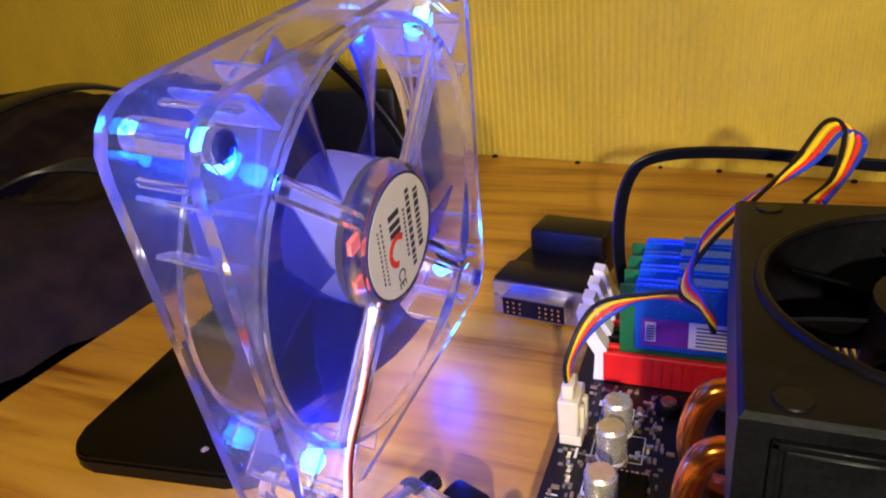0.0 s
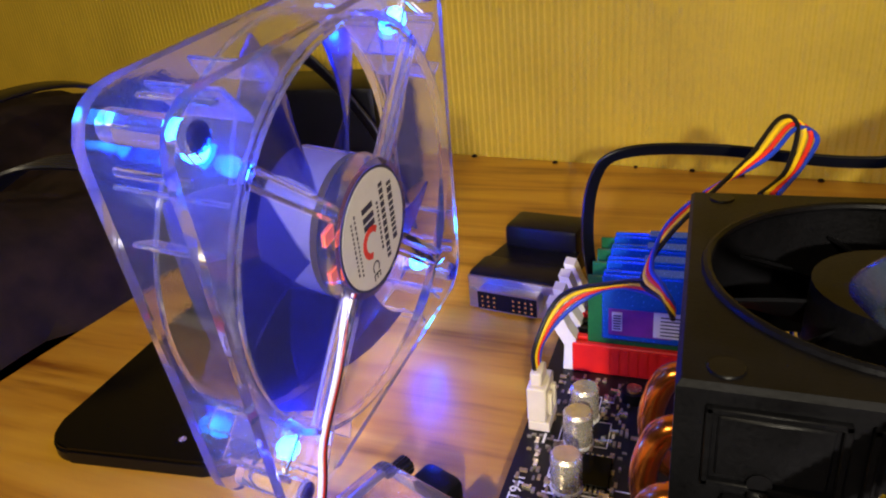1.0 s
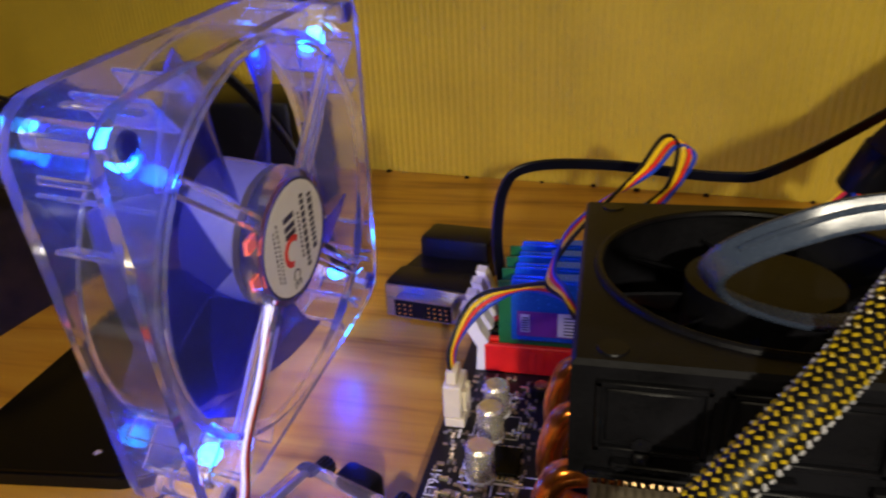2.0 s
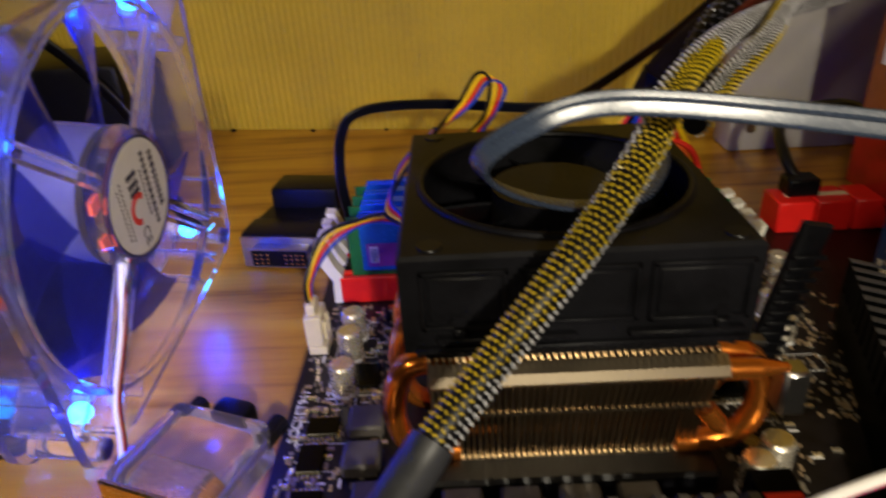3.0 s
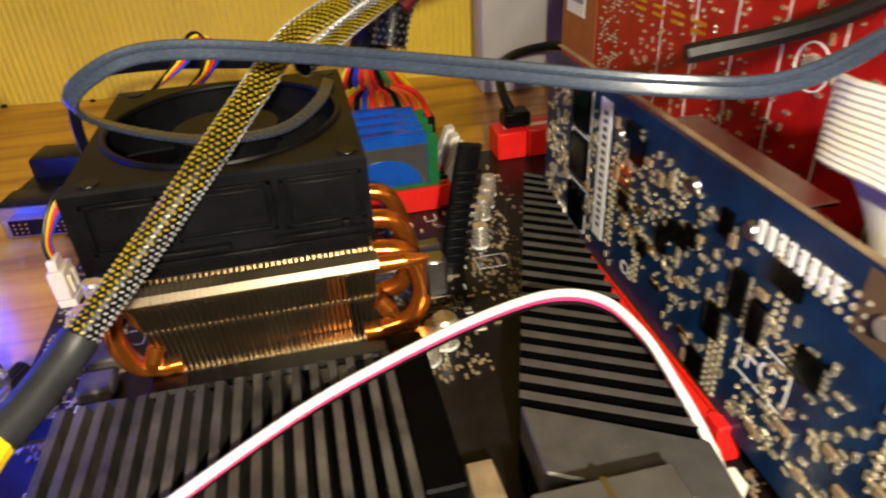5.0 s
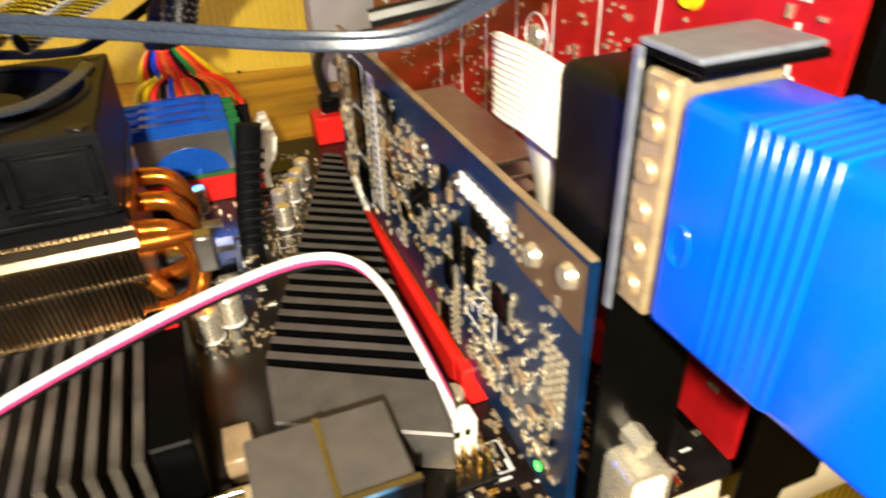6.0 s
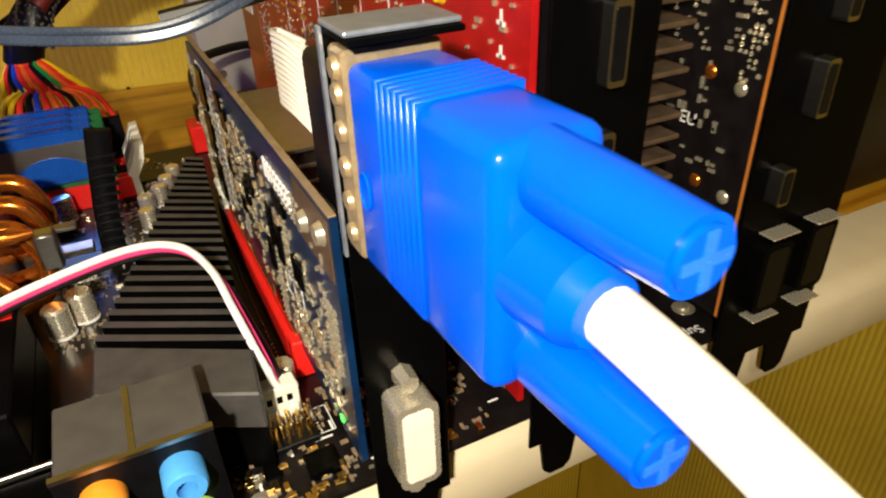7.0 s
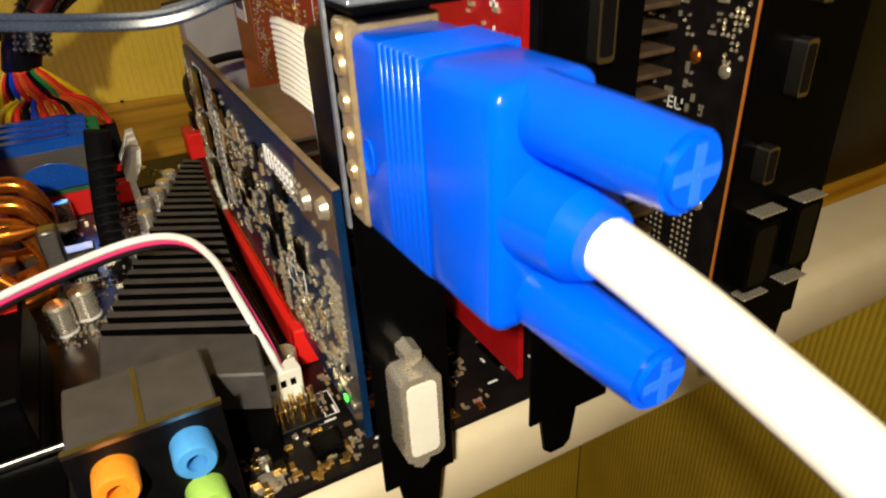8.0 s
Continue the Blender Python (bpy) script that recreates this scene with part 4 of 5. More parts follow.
gilt_chip = bpart("chip_capacitor", bm, BRASS)
rg = random.Random(9)
for i in range(46):
    q = Vector((rg.uniform(15.75, 18.3), rg.uniform(-1.6, 0.0), ZB)) if i % 3 else Vector((rg.uniform(18.9, 21.8), rg.uniform(-1.5, 1.6), ZB))
    if i == 0:
        gilt_chip.matrix_basis = Matrix.Translation(q * CM)
    else:
        share(gilt_chip, q, radians(rg.choice((0, 90))))
for x, y, w, h in ((17.75, -0.75, 0.75, 0.7), (16.6, -0.55, 0.35, 0.5), (20.3, 1.1, 0.8, 0.6)):
    bm = BM()
    bx(bm, (x - w / 2, y - h / 2, ZB), (x + w / 2, y + h / 2, ZB + 0.3), 0.03)
    bpart("chip", bm, GLOSSB)
bm = BM()
bx(bm, (16.85, 0.1, ZB), (18.0, 0.75, ZB + 0.2), 0.02)
bpart("header_base", bm, BLACKP)
for x, y in ((16.2, -1.1), (29.9, -0.2), (15.9, 21.9), (0.9, 0.0)):
    bm = BM()
    cyl(bm, (x, y, ZB + 0.001), (x, y, ZB + 0.02), 0.36, 0.36, 20)
    cyl(bm, (x, y, ZB + 0.02), (x, y, ZB + 0.1), 0.2, 0.16, 12)
    bpart("screw_ring", bm, TIN, "", True)

# ---- the processor cooler ----
cool = thing("processor_cooler", (7.7, 12.8, ZB), "processor cooler with copper pipes, metal fins and a dusty black fan", "cooler")


def cpart(name, bm, m, label="", smooth=True, parent=None):
    return part(name, bm, m, parent or cool, label, smooth)


bm = BM()
bx(bm, (5.4, 10.5, ZB), (10.2, 15.2, ZB + 0.5), 0.05)
cpart("base_plate", bm, COPPER)
bm = BM()
FIN = [(9.2, 1.42), (8.95, 2.7), (8.45, 4.2), (8.2, 4.42), (8.12, 4.6), (8.2, 4.8), (8.5, 4.96), (14.6, 4.95), (14.6, 1.42)]
va = [bm.verts.new((-0.03, y, z)) for y, z in FIN]
vb = [bm.verts.new((0.03, y, z)) for y, z in FIN]
bm.faces.new(va)
bm.faces.new(vb[::-1])
for i in range(len(FIN)):
    j = (i + 1) % len(FIN)
    bm.faces.new((va[i], va[j], vb[j], vb[i]))
LIP = [(8.22, 4.44), (8.1, 4.6), (8.19, 4.82), (8.45, 4.97), (8.3, 4.6)]
va = [bm.verts.new((0.03, y, z)) for y, z in LIP]
vb = [bm.verts.new((0.122, y, z)) for y, z in LIP]
bm.faces.new(vb[::-1])
for i in range(len(LIP)):
    j = (i + 1) % len(LIP)
    bm.faces.new((va[i], va[j], vb[j], vb[i]))
bx(bm, (-0.03, 8.72, 3.2), (0.08, 8.9, 3.3), 0.0)
bx(bm, (-0.03, 9.05, 1.42), (0.08, 9.2, 1.56), 0.0)
bx(bm, (-0.03, 8.6, 4.93), (0.04, 9.6, 5.04), 0.0)
fin0 = cpart("fin", bm, ALU, smooth=False)
for i in range(42):
    m = Vector((4.62 + 0.154 * i, 0, 0))
    if i == 0:
        fin0.matrix_basis = Matrix.Translation(m * CM)
    else:
        share(fin0, m)
for y in (9.3, 11.2, 13.1):
    for s, x in ((1, 11.1), (-1, 4.6)):
        bm = BM()
        r = 1.15 if s > 0 else 0.85
        tube(bm, [(x - s * 0.6, y, 4.45), (x, y, 4.45), (x + s * r * 0.75, y - 0.1, 4.25), (x + s * r * 1.1, y - 0.1, 3.1), (x + s * r * 0.8, y - 0.05, 2.0), (x, y, 1.65), (x - s * 0.6, y, 1.65)], 0.3, 12, 6)
        cpart("heat_pipe", bm, COPPER)
for a, b in (((10.9, 8.55, 4.45), (12.45, 8.45, 4.5)), ((11.0, 8.9, 3.0), (11.45, 8.7, 2.45)), ((4.7, 9.1, 2.6), (4.4, 8.8, 1.9))):
    bm = BM()
    a, b = Vector(a), Vector(b)
    cyl(bm, a, a.lerp(b, 0.6), 0.26, 0.25, 14)
    cyl(bm, a.lerp(b, 0.6), b, 0.25, 0.1, 14)
    cpart("pipe_end", bm, COPPER, "pinched copper pipe end")
bm = BM()
bx(bm, (12.35, 8.3, 3.2), (12.95, 8.9, 4.4), 0.08)
cpart("pipe_clamp", bm, STEEL, "grey pipe clamp")
# shroud with a round opening and recessed windows
C = Vector((7.62, 11.15, 0))
bm = BM()
K = 96
outer, inner = [], []
for i in range(K):
    a = 2 * math.pi * (i + 0.5) / K
    c, q = math.cos(a), math.sin(a)
    f = 1 / max(abs(c) / 3.4, abs(q) / 3.62)
    outer.append((C.x + c * f, C.y + q * f))
    inner.append((C.x + 3.05 * c, C.y + 3.05 * q))
rows = [[bm.verts.new((x, y, z)) for x, y in o] for o, z in ((outer, 6.0), (outer, 8.06), ([(C.x + (x - C.x) * 0.98, C.y + (y - C.y) * 0.98) for x, y in outer], 8.14), (inner, 8.14), (inner, 6.0))]
for q in range(5):
    for i in range(K):
        bm.faces.new((rows[q][i], rows[q][(i + 1) % K], rows[(q + 1) % 5][(i + 1) % K], rows[(q + 1) % 5][i]))
shroud = cpart("fan_shroud", bm, DUSTY, "dusty black fan shroud")
FY = C.y - 3.62  # the front of the shroud
for x0, x1, z0, z1 in ((4.62, 6.3, 6.55, 7.85), (6.5, 8.75, 6.6, 7.85), (8.95, 10.85, 6.55, 7.85)):
    bm = BM()
    for a, b in (((x0, z0), (x1, z0 + 0.1)), ((x0, z1 - 0.1), (x1, z1)), ((x0, z0), (x0 + 0.1, z1)), ((x1 - 0.1, z0), (x1, z1))):
        bx(bm, (a[0], FY - 0.1, a[1]), (b[0], FY + 0.01, b[1]), 0.02)
    cpart("window_frame", bm, DUSTY, parent=shroud)
    bm = BM()
    bx(bm, (x0 + 0.16, FY - 0.05, z0 + 0.16), (x1 - 0.16, FY + 0.01, z1 - 0.16), 0.03)
    cpart("window_panel", bm, DUSTY, parent=shroud)
for x in (10.35, 5.35):
    bm = BM()
    bx(bm, (x - 0.13, FY - 0.16, 6.36), (x + 0.13, FY, 6.6), 0.04)
    cyl(bm, (x, FY - 0.1, 6.72), (x, FY - 0.05, 6.72), 0.16, 0.14, 14)
    cpart("rivet", bm, BLACKP, parent=shroud)
for z, x0, x1, d in ((6.03, 4.5, 10.95, 0.14), (6.28, 4.9, 7.6, 0.2), (6.28, 8.6, 10.8, 0.2)):
    bm = BM()
    bx(bm, (x0, FY - d, z), (x1, FY + 0.01, z + 0.13), 0.03)
    for q in range(int((x1 - x0) / 0.28)):
        bx(bm, (x0 + 0.08 + 0.28 * q, FY - d - 0.03, z + 0.03), (x0 + 0.2 + 0.28 * q, FY - d, z + 0.1))
    cpart("lower_lip", bm, DUSTY, parent=shroud)
# clip frame that carries the fan over the fins
for lo, hi in (((4.55, FY + 1.0, 5.06), (10.9, FY + 1.2, 5.99)), ((4.4, FY + 0.6, 5.4), (4.54, C.y + 3.3, 5.99)), ((10.92, FY + 0.6, 5.4), (11.06, C.y + 3.3, 5.99)), ((4.55, C.y + 3.1, 5.06), (10.9, C.y + 3.3, 5.99))):
    bm = BM()
    bx(bm, lo, hi, 0.04)
    cpart("carrier_bar", bm, BLACKP, "black plastic bar that carries the fan")
for x, y in ((4.85, C.y - 3.2), (10.6, C.y - 3.2), (4.85, C.y + 3.2), (10.6, C.y + 3.2)):
    bm = BM()
    cyl(bm, (x, y, 8.12), (x, y, 8.17), 0.26, 0.24, 14)
    cpart("screw_boss", bm, BLACKP, parent=shroud)
bm = BM()
sweep(bm, [C + Vector((3.05 * math.cos(2 * math.pi * i / 48), 3.05 * math.sin(2 * math.pi * i / 48), 8.14)) for i in range(48)], ring(0.09, 8), (0, 0, 1), True)
cpart("fan_ring", bm, DUSTY)
bm = BM()
cyl(bm, C + Vector((0, 0, 6.0)), C + Vector((0, 0, 7.95)), 1.45, 1.4, 32)
cpart("fan_hub", bm, DUSTY)
for i in range(9):
    bm = BM()
    a0 = 2 * math.pi * i / 9
    vs = []
    for u in range(5):
        r = 1.4 + 1.55 * u / 4
        for f in range(4):
            a = a0 + (f / 3 - 0.5) * 0.62 + 0.12 * u / 4
            vs.append((C.x + r * math.cos(a), C.y + r * math.sin(a), 6.6 + 0.95 * f / 3))
    top_v = [bm.verts.new(p) for p in vs]
    low_v = [bm.verts.new((p[0], p[1], p[2] - 0.07)) for p in vs]
    for u in range(4):
        for f in range(3):
            q = (u * 4 + f, u * 4 + f + 1, u * 4 + f + 5, u * 4 + f + 4)
            bm.faces.new([top_v[j] for j in q])
            bm.faces.new([low_v[j] for j in q[::-1]])
    rim = [0, 1, 2, 3, 7, 11, 15, 19, 18, 17, 16, 12, 8, 4]
    for j in range(len(rim)):
        a, b = rim[j], rim[(j + 1) % len(rim)]
        bm.faces.new((top_v[a], low_v[a], low_v[b], top_v[b]))
    cpart("fan_blade", bm, DUSTY)
bm = BM()
sweep(bm, smooth_line([(14.05, 12.7, ZB), (14.2, 12.65, 2.6), (14.5, 12.55, 4.5), (14.75, 12.45, 5.9)], 6), oval(0.85, 0.3, 10), (0, 1, 0), twist=0.0)
lever = cpart("clamp_lever", bm, BLACKP, "black ridged clamp lever")
for i in range(11):
    f = i / 10
    bm = BM()
    bx(bm, (13.66 + 0.55 * f, 12.46 - 0.2 * f, 1.3 + 3.6 * f), (14.54 + 0.55 * f, 12.56 - 0.2 * f, 1.44 + 3.6 * f), 0.02)
    cpart("lever_ridge", bm, BLACKP, parent=lever)
bm = BM()
bx(bm, (11.2, 12.2, 1.5), (13.5, 12.9, 1.75), 0.05)
bx(bm, (11.3, 11.0, 3.1), (13.3, 11.4, 3.3), 0.05)
cpart("clip_bar", bm, STEEL, "steel clip bar")
# fan lead in four colours
lead = thing("cooler_fan_lead", (0.6, 15, ZB), "four coloured fan wires ending in a cream plug", "cable")
bm = BM()
bx(bm, (0.3, 14.45, 1.25), (0.85, 15.5, 2.35), 0.04)
bx(bm, (0.85, 14.65, 1.4), (0.97, 14.85, 2.1), 0.02)
bx(bm, (0.85, 15.1, 1.4), (0.97, 15.3, 2.1), 0.02)
bx(bm, (0.38, 14.6, 2.35), (0.7, 15.3, 2.75), 0.04)
part("plug", bm, CREAMP, lead, "cream four-way plug", True)
for i, m in enumerate((RUBBER, W_YEL, W_RED, W_BLUE)):
    o = (i - 1.5) * 0.14
    bm = BM()
    tube(bm, [(0.5, 15.0 + o, 2.6), (0.55 + o * 0.4, 15.1 + o * 0.7, 3.4), (1.2 + o * 0.6, 15.6 + o * 0.2, 4.5 - o), (2.4, 15.7 + o, 5.1 - o * 0.8), (3.5, 15.2 + o * 0.5, 5.35 - o), (4.0, 14.7 + o * 0.4, 5.0 + o * 0.5), (3.75, 14.75, 5.5 + o * 0.8), (3.3 + o * 0.5, 15.3, 5.75 + o), (3.7, 16.2 + o, 6.5 + o * 0.5), (4.6, 16.9 + o, 7.3), (5.7 + o, 17.7, 8.0), (6.4 + o, 18.5, 8.7 - o * 0.6), (6.9 + o * 1.3, 18.7 + o, 8.4 - o), (6.6 + o, 17.9 + o, 7.7), (6.0 + o, 17.0, 7.3)], 0.062, 8, 7)
    part("wire", bm, m, lead, smooth=True)

# ---- cables ----
BK = [(1.9, 21.6, ZB + 0.4), (1.3, 20.9, 2.2), (1.1, 20.0, 4.5), (1.35, 19.8, 6.6), (2.2, 20.0, 7.4), (4.7, 21.3, 7.15), (8.5, 21.7, 6.7), (10.2, 21.8, 7.0), (13.6, 23.2, 8.6), (17.5, 25.5, 10.5), (25, 30, 12)]
bm = BM()
sweep(bm, smooth_line(BK, 8), oval(0.42, 0.14, 12), (0, -1, 0.3))
tagged(part("flat_black_cable", bm, RUBBER, smooth=True), "flat black power cable arching behind the memory", "cable")

sata = thing("grey_flat_cable", (11.5, 12, 9), "grey flat data cable looping over the cooler", "cable")
ST = [(10.6, 13.2, 8.25), (10.2, 11.4, 8.25), (9.2, 9.5, 8.3), (7.7, 8.1, 8.75), (6.35, 6.9, 9.6), (5.77, 5.85, 10.5), (6.35, 5.45, 11.15), (7.49, 5.4, 11.45), (9.7, 4.95, 11.3), (12.8, 3.4, 11.1), (15.2, 2.1, 10.95), (16.9, 1.6, 10.95), (18.6, 1.6, 11.5), (21, 2.0, 12.4), (26, 4.0, 14.5), (36, 14, 12), (40, 28, 4), (41, 31, 0.4)]
line = smooth_line(ST, 8)
bm = BM()
sweep(bm, line, oval(0.35, 0.11, 12), (0.3, -0.4, 1))
part("sleeve", bm, GREYC, sata, smooth=True)
for off in (-0.11, 0.0, 0.11):
    bm = BM()
    sweep(bm, [p + Vector((0, off * 0.5, 0.065)) for p in line[44:100]], ring(0.035, 6), (0, 0, 1))
    part("core_ridge", bm, GREYC, sata, smooth=True)
bm = BM()
tube(bm, [(17, 4.5, 10.6), (20, 4.0, 11.2), (24, 4.6, 12.6), (30, 9, 14), (38, 22, 8), (40, 27, 0.3)], 0.2, 8)
tagged(part("black_cable", bm, RUBBER, smooth=True), "thin black cable over the red card", "cable")
bm = BM()
tube(bm, [(19.6, 22.4, 2.6), (19.3, 23.4, 3.4), (19.6, 25.0, 4.2), (21.0, 26.5, 4.5), (24, 27.5, 4.3), (28, 30, 2), (31, 31.5, 0.3)], 0.24, 10)
tagged(part("drive_cable", bm, RUBBER, smooth=True), "black drive cable at the red sockets", "cable")
bm = BM()
bx(bm, (18.9, 21.9, ZB + 1.36), (20.2, 22.9, ZB + 2.1), 0.08)
tagged(part("drive_plug", bm, BLACKP, smooth=True), "black drive plug on a red socket", "plug")


def braid(parent, pts, r, turns_colour, n=8, silver=BRAIDW):
    """A braided sleeve: a dark core with crossing raised strands."""
    ln = smooth_line(pts, n)
    bm = BM()
    sweep(bm, ln, ring(r, 14))
    core = part("core", bm, BLACKP, parent, "black core", True)
    acc = [0.0]
    for a, b in zip(ln, ln[1:]):
        acc.append(acc[-1] + (b - a).length)
    total = acc[-1]
    step = r * 0.42
    k = 14
    bms = [BM(), BM()]
    rows = int(total / step)
    j = 0
    side = None
    for i in range(rows):
        d = i * step
        while j < len(acc) - 2 and acc[j + 1] < d:
            j += 1
        f = (d - acc[j]) / max(1e-6, acc[j + 1] - acc[j])
        q = ln[j].lerp(ln[j + 1], f)
        t = (ln[j + 1] - ln[j]).normalized()
        if side is None:
            side = t.cross(Vector((0, 0, 1))).normalized()
        side = (side - t * side.dot(t)).normalized()
        up = side.cross(t)
        for c in range(k):
            a = 2 * math.pi * (c + 0.5 * (i % 2)) / k
            rad = side * math.cos(a) + up * math.sin(a)
            tan = t.cross(rad)
            yellow = turns_colour(a, d / total)
            w = bms[0] if yellow else bms[1]
            p = q + rad * (r * 1.02)
            e1 = (t * 0.5 + tan * (0.7 if i % 2 else -0.7)).normalized() * r * (0.145 if yellow else 0.13)
            e2 = rad.cross(e1).normalized() * r * (0.085 if yellow else 0.075)
            v = [w.verts.new(p + e1 * s1 + e2 * s2 + rad * h) for h, s1, s2 in ((0, -1, -1), (0, 1, -1), (0, 1, 1), (0, -1, 1), (r * 0.09, -0.6, -0.5), (r * 0.09, 0.6, -0.5), (r * 0.09, 0.6, 0.5), (r * 0.09, -0.6, 0.5))]
            w.faces.new((v[4], v[5], v[6], v[7]))
            for x in range(4):
                w.faces.new((v[x], v[(x + 1) % 4], v[(x + 1) % 4 + 4], v[x + 4]))
    for w, m, nm in ((bms[0], BRAIDY, "yellow_strands"), (bms[1], silver, "silver_strands")):
        if len(w.verts):
            part(nm, w, m, parent)["kind"] = "stuff"
        else:
            w.free()


eps = thing("processor_power_cable", (2.4, 0.9, ZB), "black sleeved power cable with yellow and silver braid", "cable")
braid(eps, [(4.68, 4.5, 6.25), (6.08, 5.72, 7.38), (7.53, 6.75, 8.7), (8.81, 8.1, 9.8), (9.9, 10.0, 10.45), (12.06, 13.2, 10.7), (15.15, 17.01, 10.6), (18.51, 20.04, 10.5), (24, 24, 10.8), (31, 28, 11.5)], 0.3, lambda a, f: f < 0.3 and math.cos(a - 1.95 + 7 * f) > 0.35)
bm = BM()
tube(bm, [(3.6, 3.0, 5.68), (4.0, 3.55, 5.82), (4.55, 4.3, 6.14), (4.85, 4.66, 6.4)], 0.38, 14, 6)
part("heat_shrink", bm, SHRINK, eps, "dark grey shrink tube", True)
for i in range(8):
    a = 2 * math.pi * i / 8
    o, q = 0.22 * math.cos(a), 0.22 * math.sin(a)
    bm = BM()
    tube(bm, [(3.75 + o, 3.2, 5.74 + q), (3.3 + o, 2.4, 5.4 + q), (2.8 + o * 1.6, 1.2 + q * 1.3, 4.4 + q), (2.4 + o * 2.2, 0.7 + q * 1.6, 2.8)], 0.13, 8, 6)
    part("wire", bm, W_YEL if i not in (3, 4) else RUBBER, eps, smooth=True)
bm = BM()
bx(bm, (1.3, 0.2, ZB), (3.4, 1.4, ZB + 1.9), 0.06)
part("plug", bm, BLACKP, eps, smooth=True)

main = thing("main_power_cable", (12.8, 22.2, ZB), "thick black sleeved power cable splitting into coloured wires", "cable")
bm = BM()
MB = [(12.5, 21.2, 6.5), (13.0, 20.9, 7.9), (14.5, 20.95, 9.3), (17.0, 22.0, 10.6), (20.4, 24.2, 11.9), (25.2, 27.0, 12.85), (33, 30.5, 13.2)]
sweep(bm, smooth_line(MB, 8), ring(0.7, 16))
part("sleeve", bm, CLOTH, main, smooth=True)
bm = BM()
sweep(bm, smooth_line(MB[:2], 6), ring(0.76, 16))
part("tape", bm, BLACKP, main, smooth=True)
bm = BM()
bx(bm, (10.4, 21.75, ZB + 1.3), (15.5, 22.65, ZB + 2.5), 0.06)
part("plug", bm, BLACKP, main, smooth=True)
cols = [W_YEL, W_YEL, W_RED, RUBBER, W_BLUE, W_RED, W_ORANGE, W_RED, RUBBER, W_ORANGE, W_ORANGE, W_RED]
for r in range(2):
    for i in range(12):
        x = 10.65 + 0.42 * i
        m = cols[(i + r) % 12] if (i, r) != (8, 1) else W_GREEN
        a = 2 * math.pi * (i + 12 * r) / 24
        bm = BM()
        f = 0.55 * math.cos(a)
        tube(bm, [(12.6 + f, 20.9 + 0.5 * math.sin(a), 6.6), (12.6 + f * 1.2 + (x - 12.6) * 0.2, 21.2 + 0.3 * math.sin(a), 5.9), (12.6 + (x - 12.6) * 0.75, 21.9 + 0.2 * r, 4.7), (x, 22.0 + 0.38 * r, ZB + 2.45)], 0.13, 8, 6)
        part("wire", bm, m, main, smooth=True)
gilt = thing("braided_cable", (9.2, 8.0, 9.9), "black cable with golden braid beside the power cable", "cable")
braid(gilt, [(9.9, 8.9, 9.95), (11.0, 10.4, 10.3), (12.7, 12.6, 10.7), (14.9, 16.2, 11.0), (18.1, 19.6, 11.2), (23.25, 24.2, 11.7), (30, 28.6, 12.4)], 0.24, lambda a, f: math.sin(2 * a + 14 * f) > 0.35)
dark = thing("braided_cable", (13.6, 18.4, 8.6), "thick black mesh-sleeved cable with sparse silver threads", "cable")
braid_dark = mat("dark_braid", (0.06, 0.06, 0.065), 0.3, vary=0.5)
braid(dark, [(13.3, 18.9, 7.6), (13.9, 19.4, 9.2), (15.6, 20.6, 10.6), (18.5, 22.4, 12.0), (23, 25.2, 13.2), (31, 29.4, 13.6)], 0.62, lambda a, f: False, silver=braid_dark)
wine = thing("braided_cable", (14.0, 18.0, 9.6), "dark red mesh-sleeved cable among the power cables", "cable")
bm = BM()
tube(bm, [(13.8, 18.6, 9.0), (15.2, 19.4, 10.2), (18.4, 21.4, 11.3), (23, 24.6, 12.4), (31, 29.0, 13.0)], 0.36, 12)
part("sleeve", bm, mat("dark_red_mesh", (0.09, 0.008, 0.008), 0.5, vary=0.5, scale=400, bump=0.5), wine, smooth=True)

pink = thing("fan_cable", (17.3, 1.3, ZB), "white, pink and black fan cable with a white plug", "cable")
PK = [(17.35, 1.3, 2.0), (17.3, 1.6, 2.6), (17.1, 2.7, 3.3), (16.8, 4.1, 4.0), (16.2, 5.2, 4.4), (15.0, 5.75, 4.45), (13.1, 5.55, 4.3), (10.65, 4.85, 4.05), (8.5, 3.9, 3.9), (5.8, 1.9, 4.0), (2.7, -0.65, 4.2), (-1, -1.2, 3.0), (-4.5, 1.5, 0.9), (-7.4, 5.0, 0.15), (-8.6, 8.5, 0.14)]
ln = smooth_line(PK, 8)
for i, m in enumerate((W_WHITE, W_PINK, RUBBER)):
    o = (i - 1) * 0.17
    bm = BM()
    path = []
    for j, p in enumerate(ln):
        t = (ln[min(j + 1, len(ln) - 1)] - ln[max(j - 1, 0)]).normalized()
        sd = t.cross(Vector((0.1, 0.3, 1))).normalized()
        spread = 1.0 + (1.3 * math.sin(min(1, j / 26) * math.pi) if j < 26 else 0)
        path.append(p + (sd * 0.55 + Vector((0, 0, -0.95)) * (1 if j > 4 else 0)) * o * spread)
    sweep(bm, path, ring(0.105, 8))
    part("wire", bm, m, pink, smooth=True)
bm = BM()
bx(bm, (16.85, 1.05, ZB + 0.3), (17.85, 1.6, ZB + 1.25), 0.04)
bx(bm, (16.95, 0.9, ZB + 0.3), (17.2, 1.05, ZB + 0.7), 0.02)
bx(bm, (17.5, 0.9, ZB + 0.3), (17.75, 1.05, ZB + 0.7), 0.02)
pl = part("plug", bm, WHITEP, pink, "white plug", True)
bm = BM()
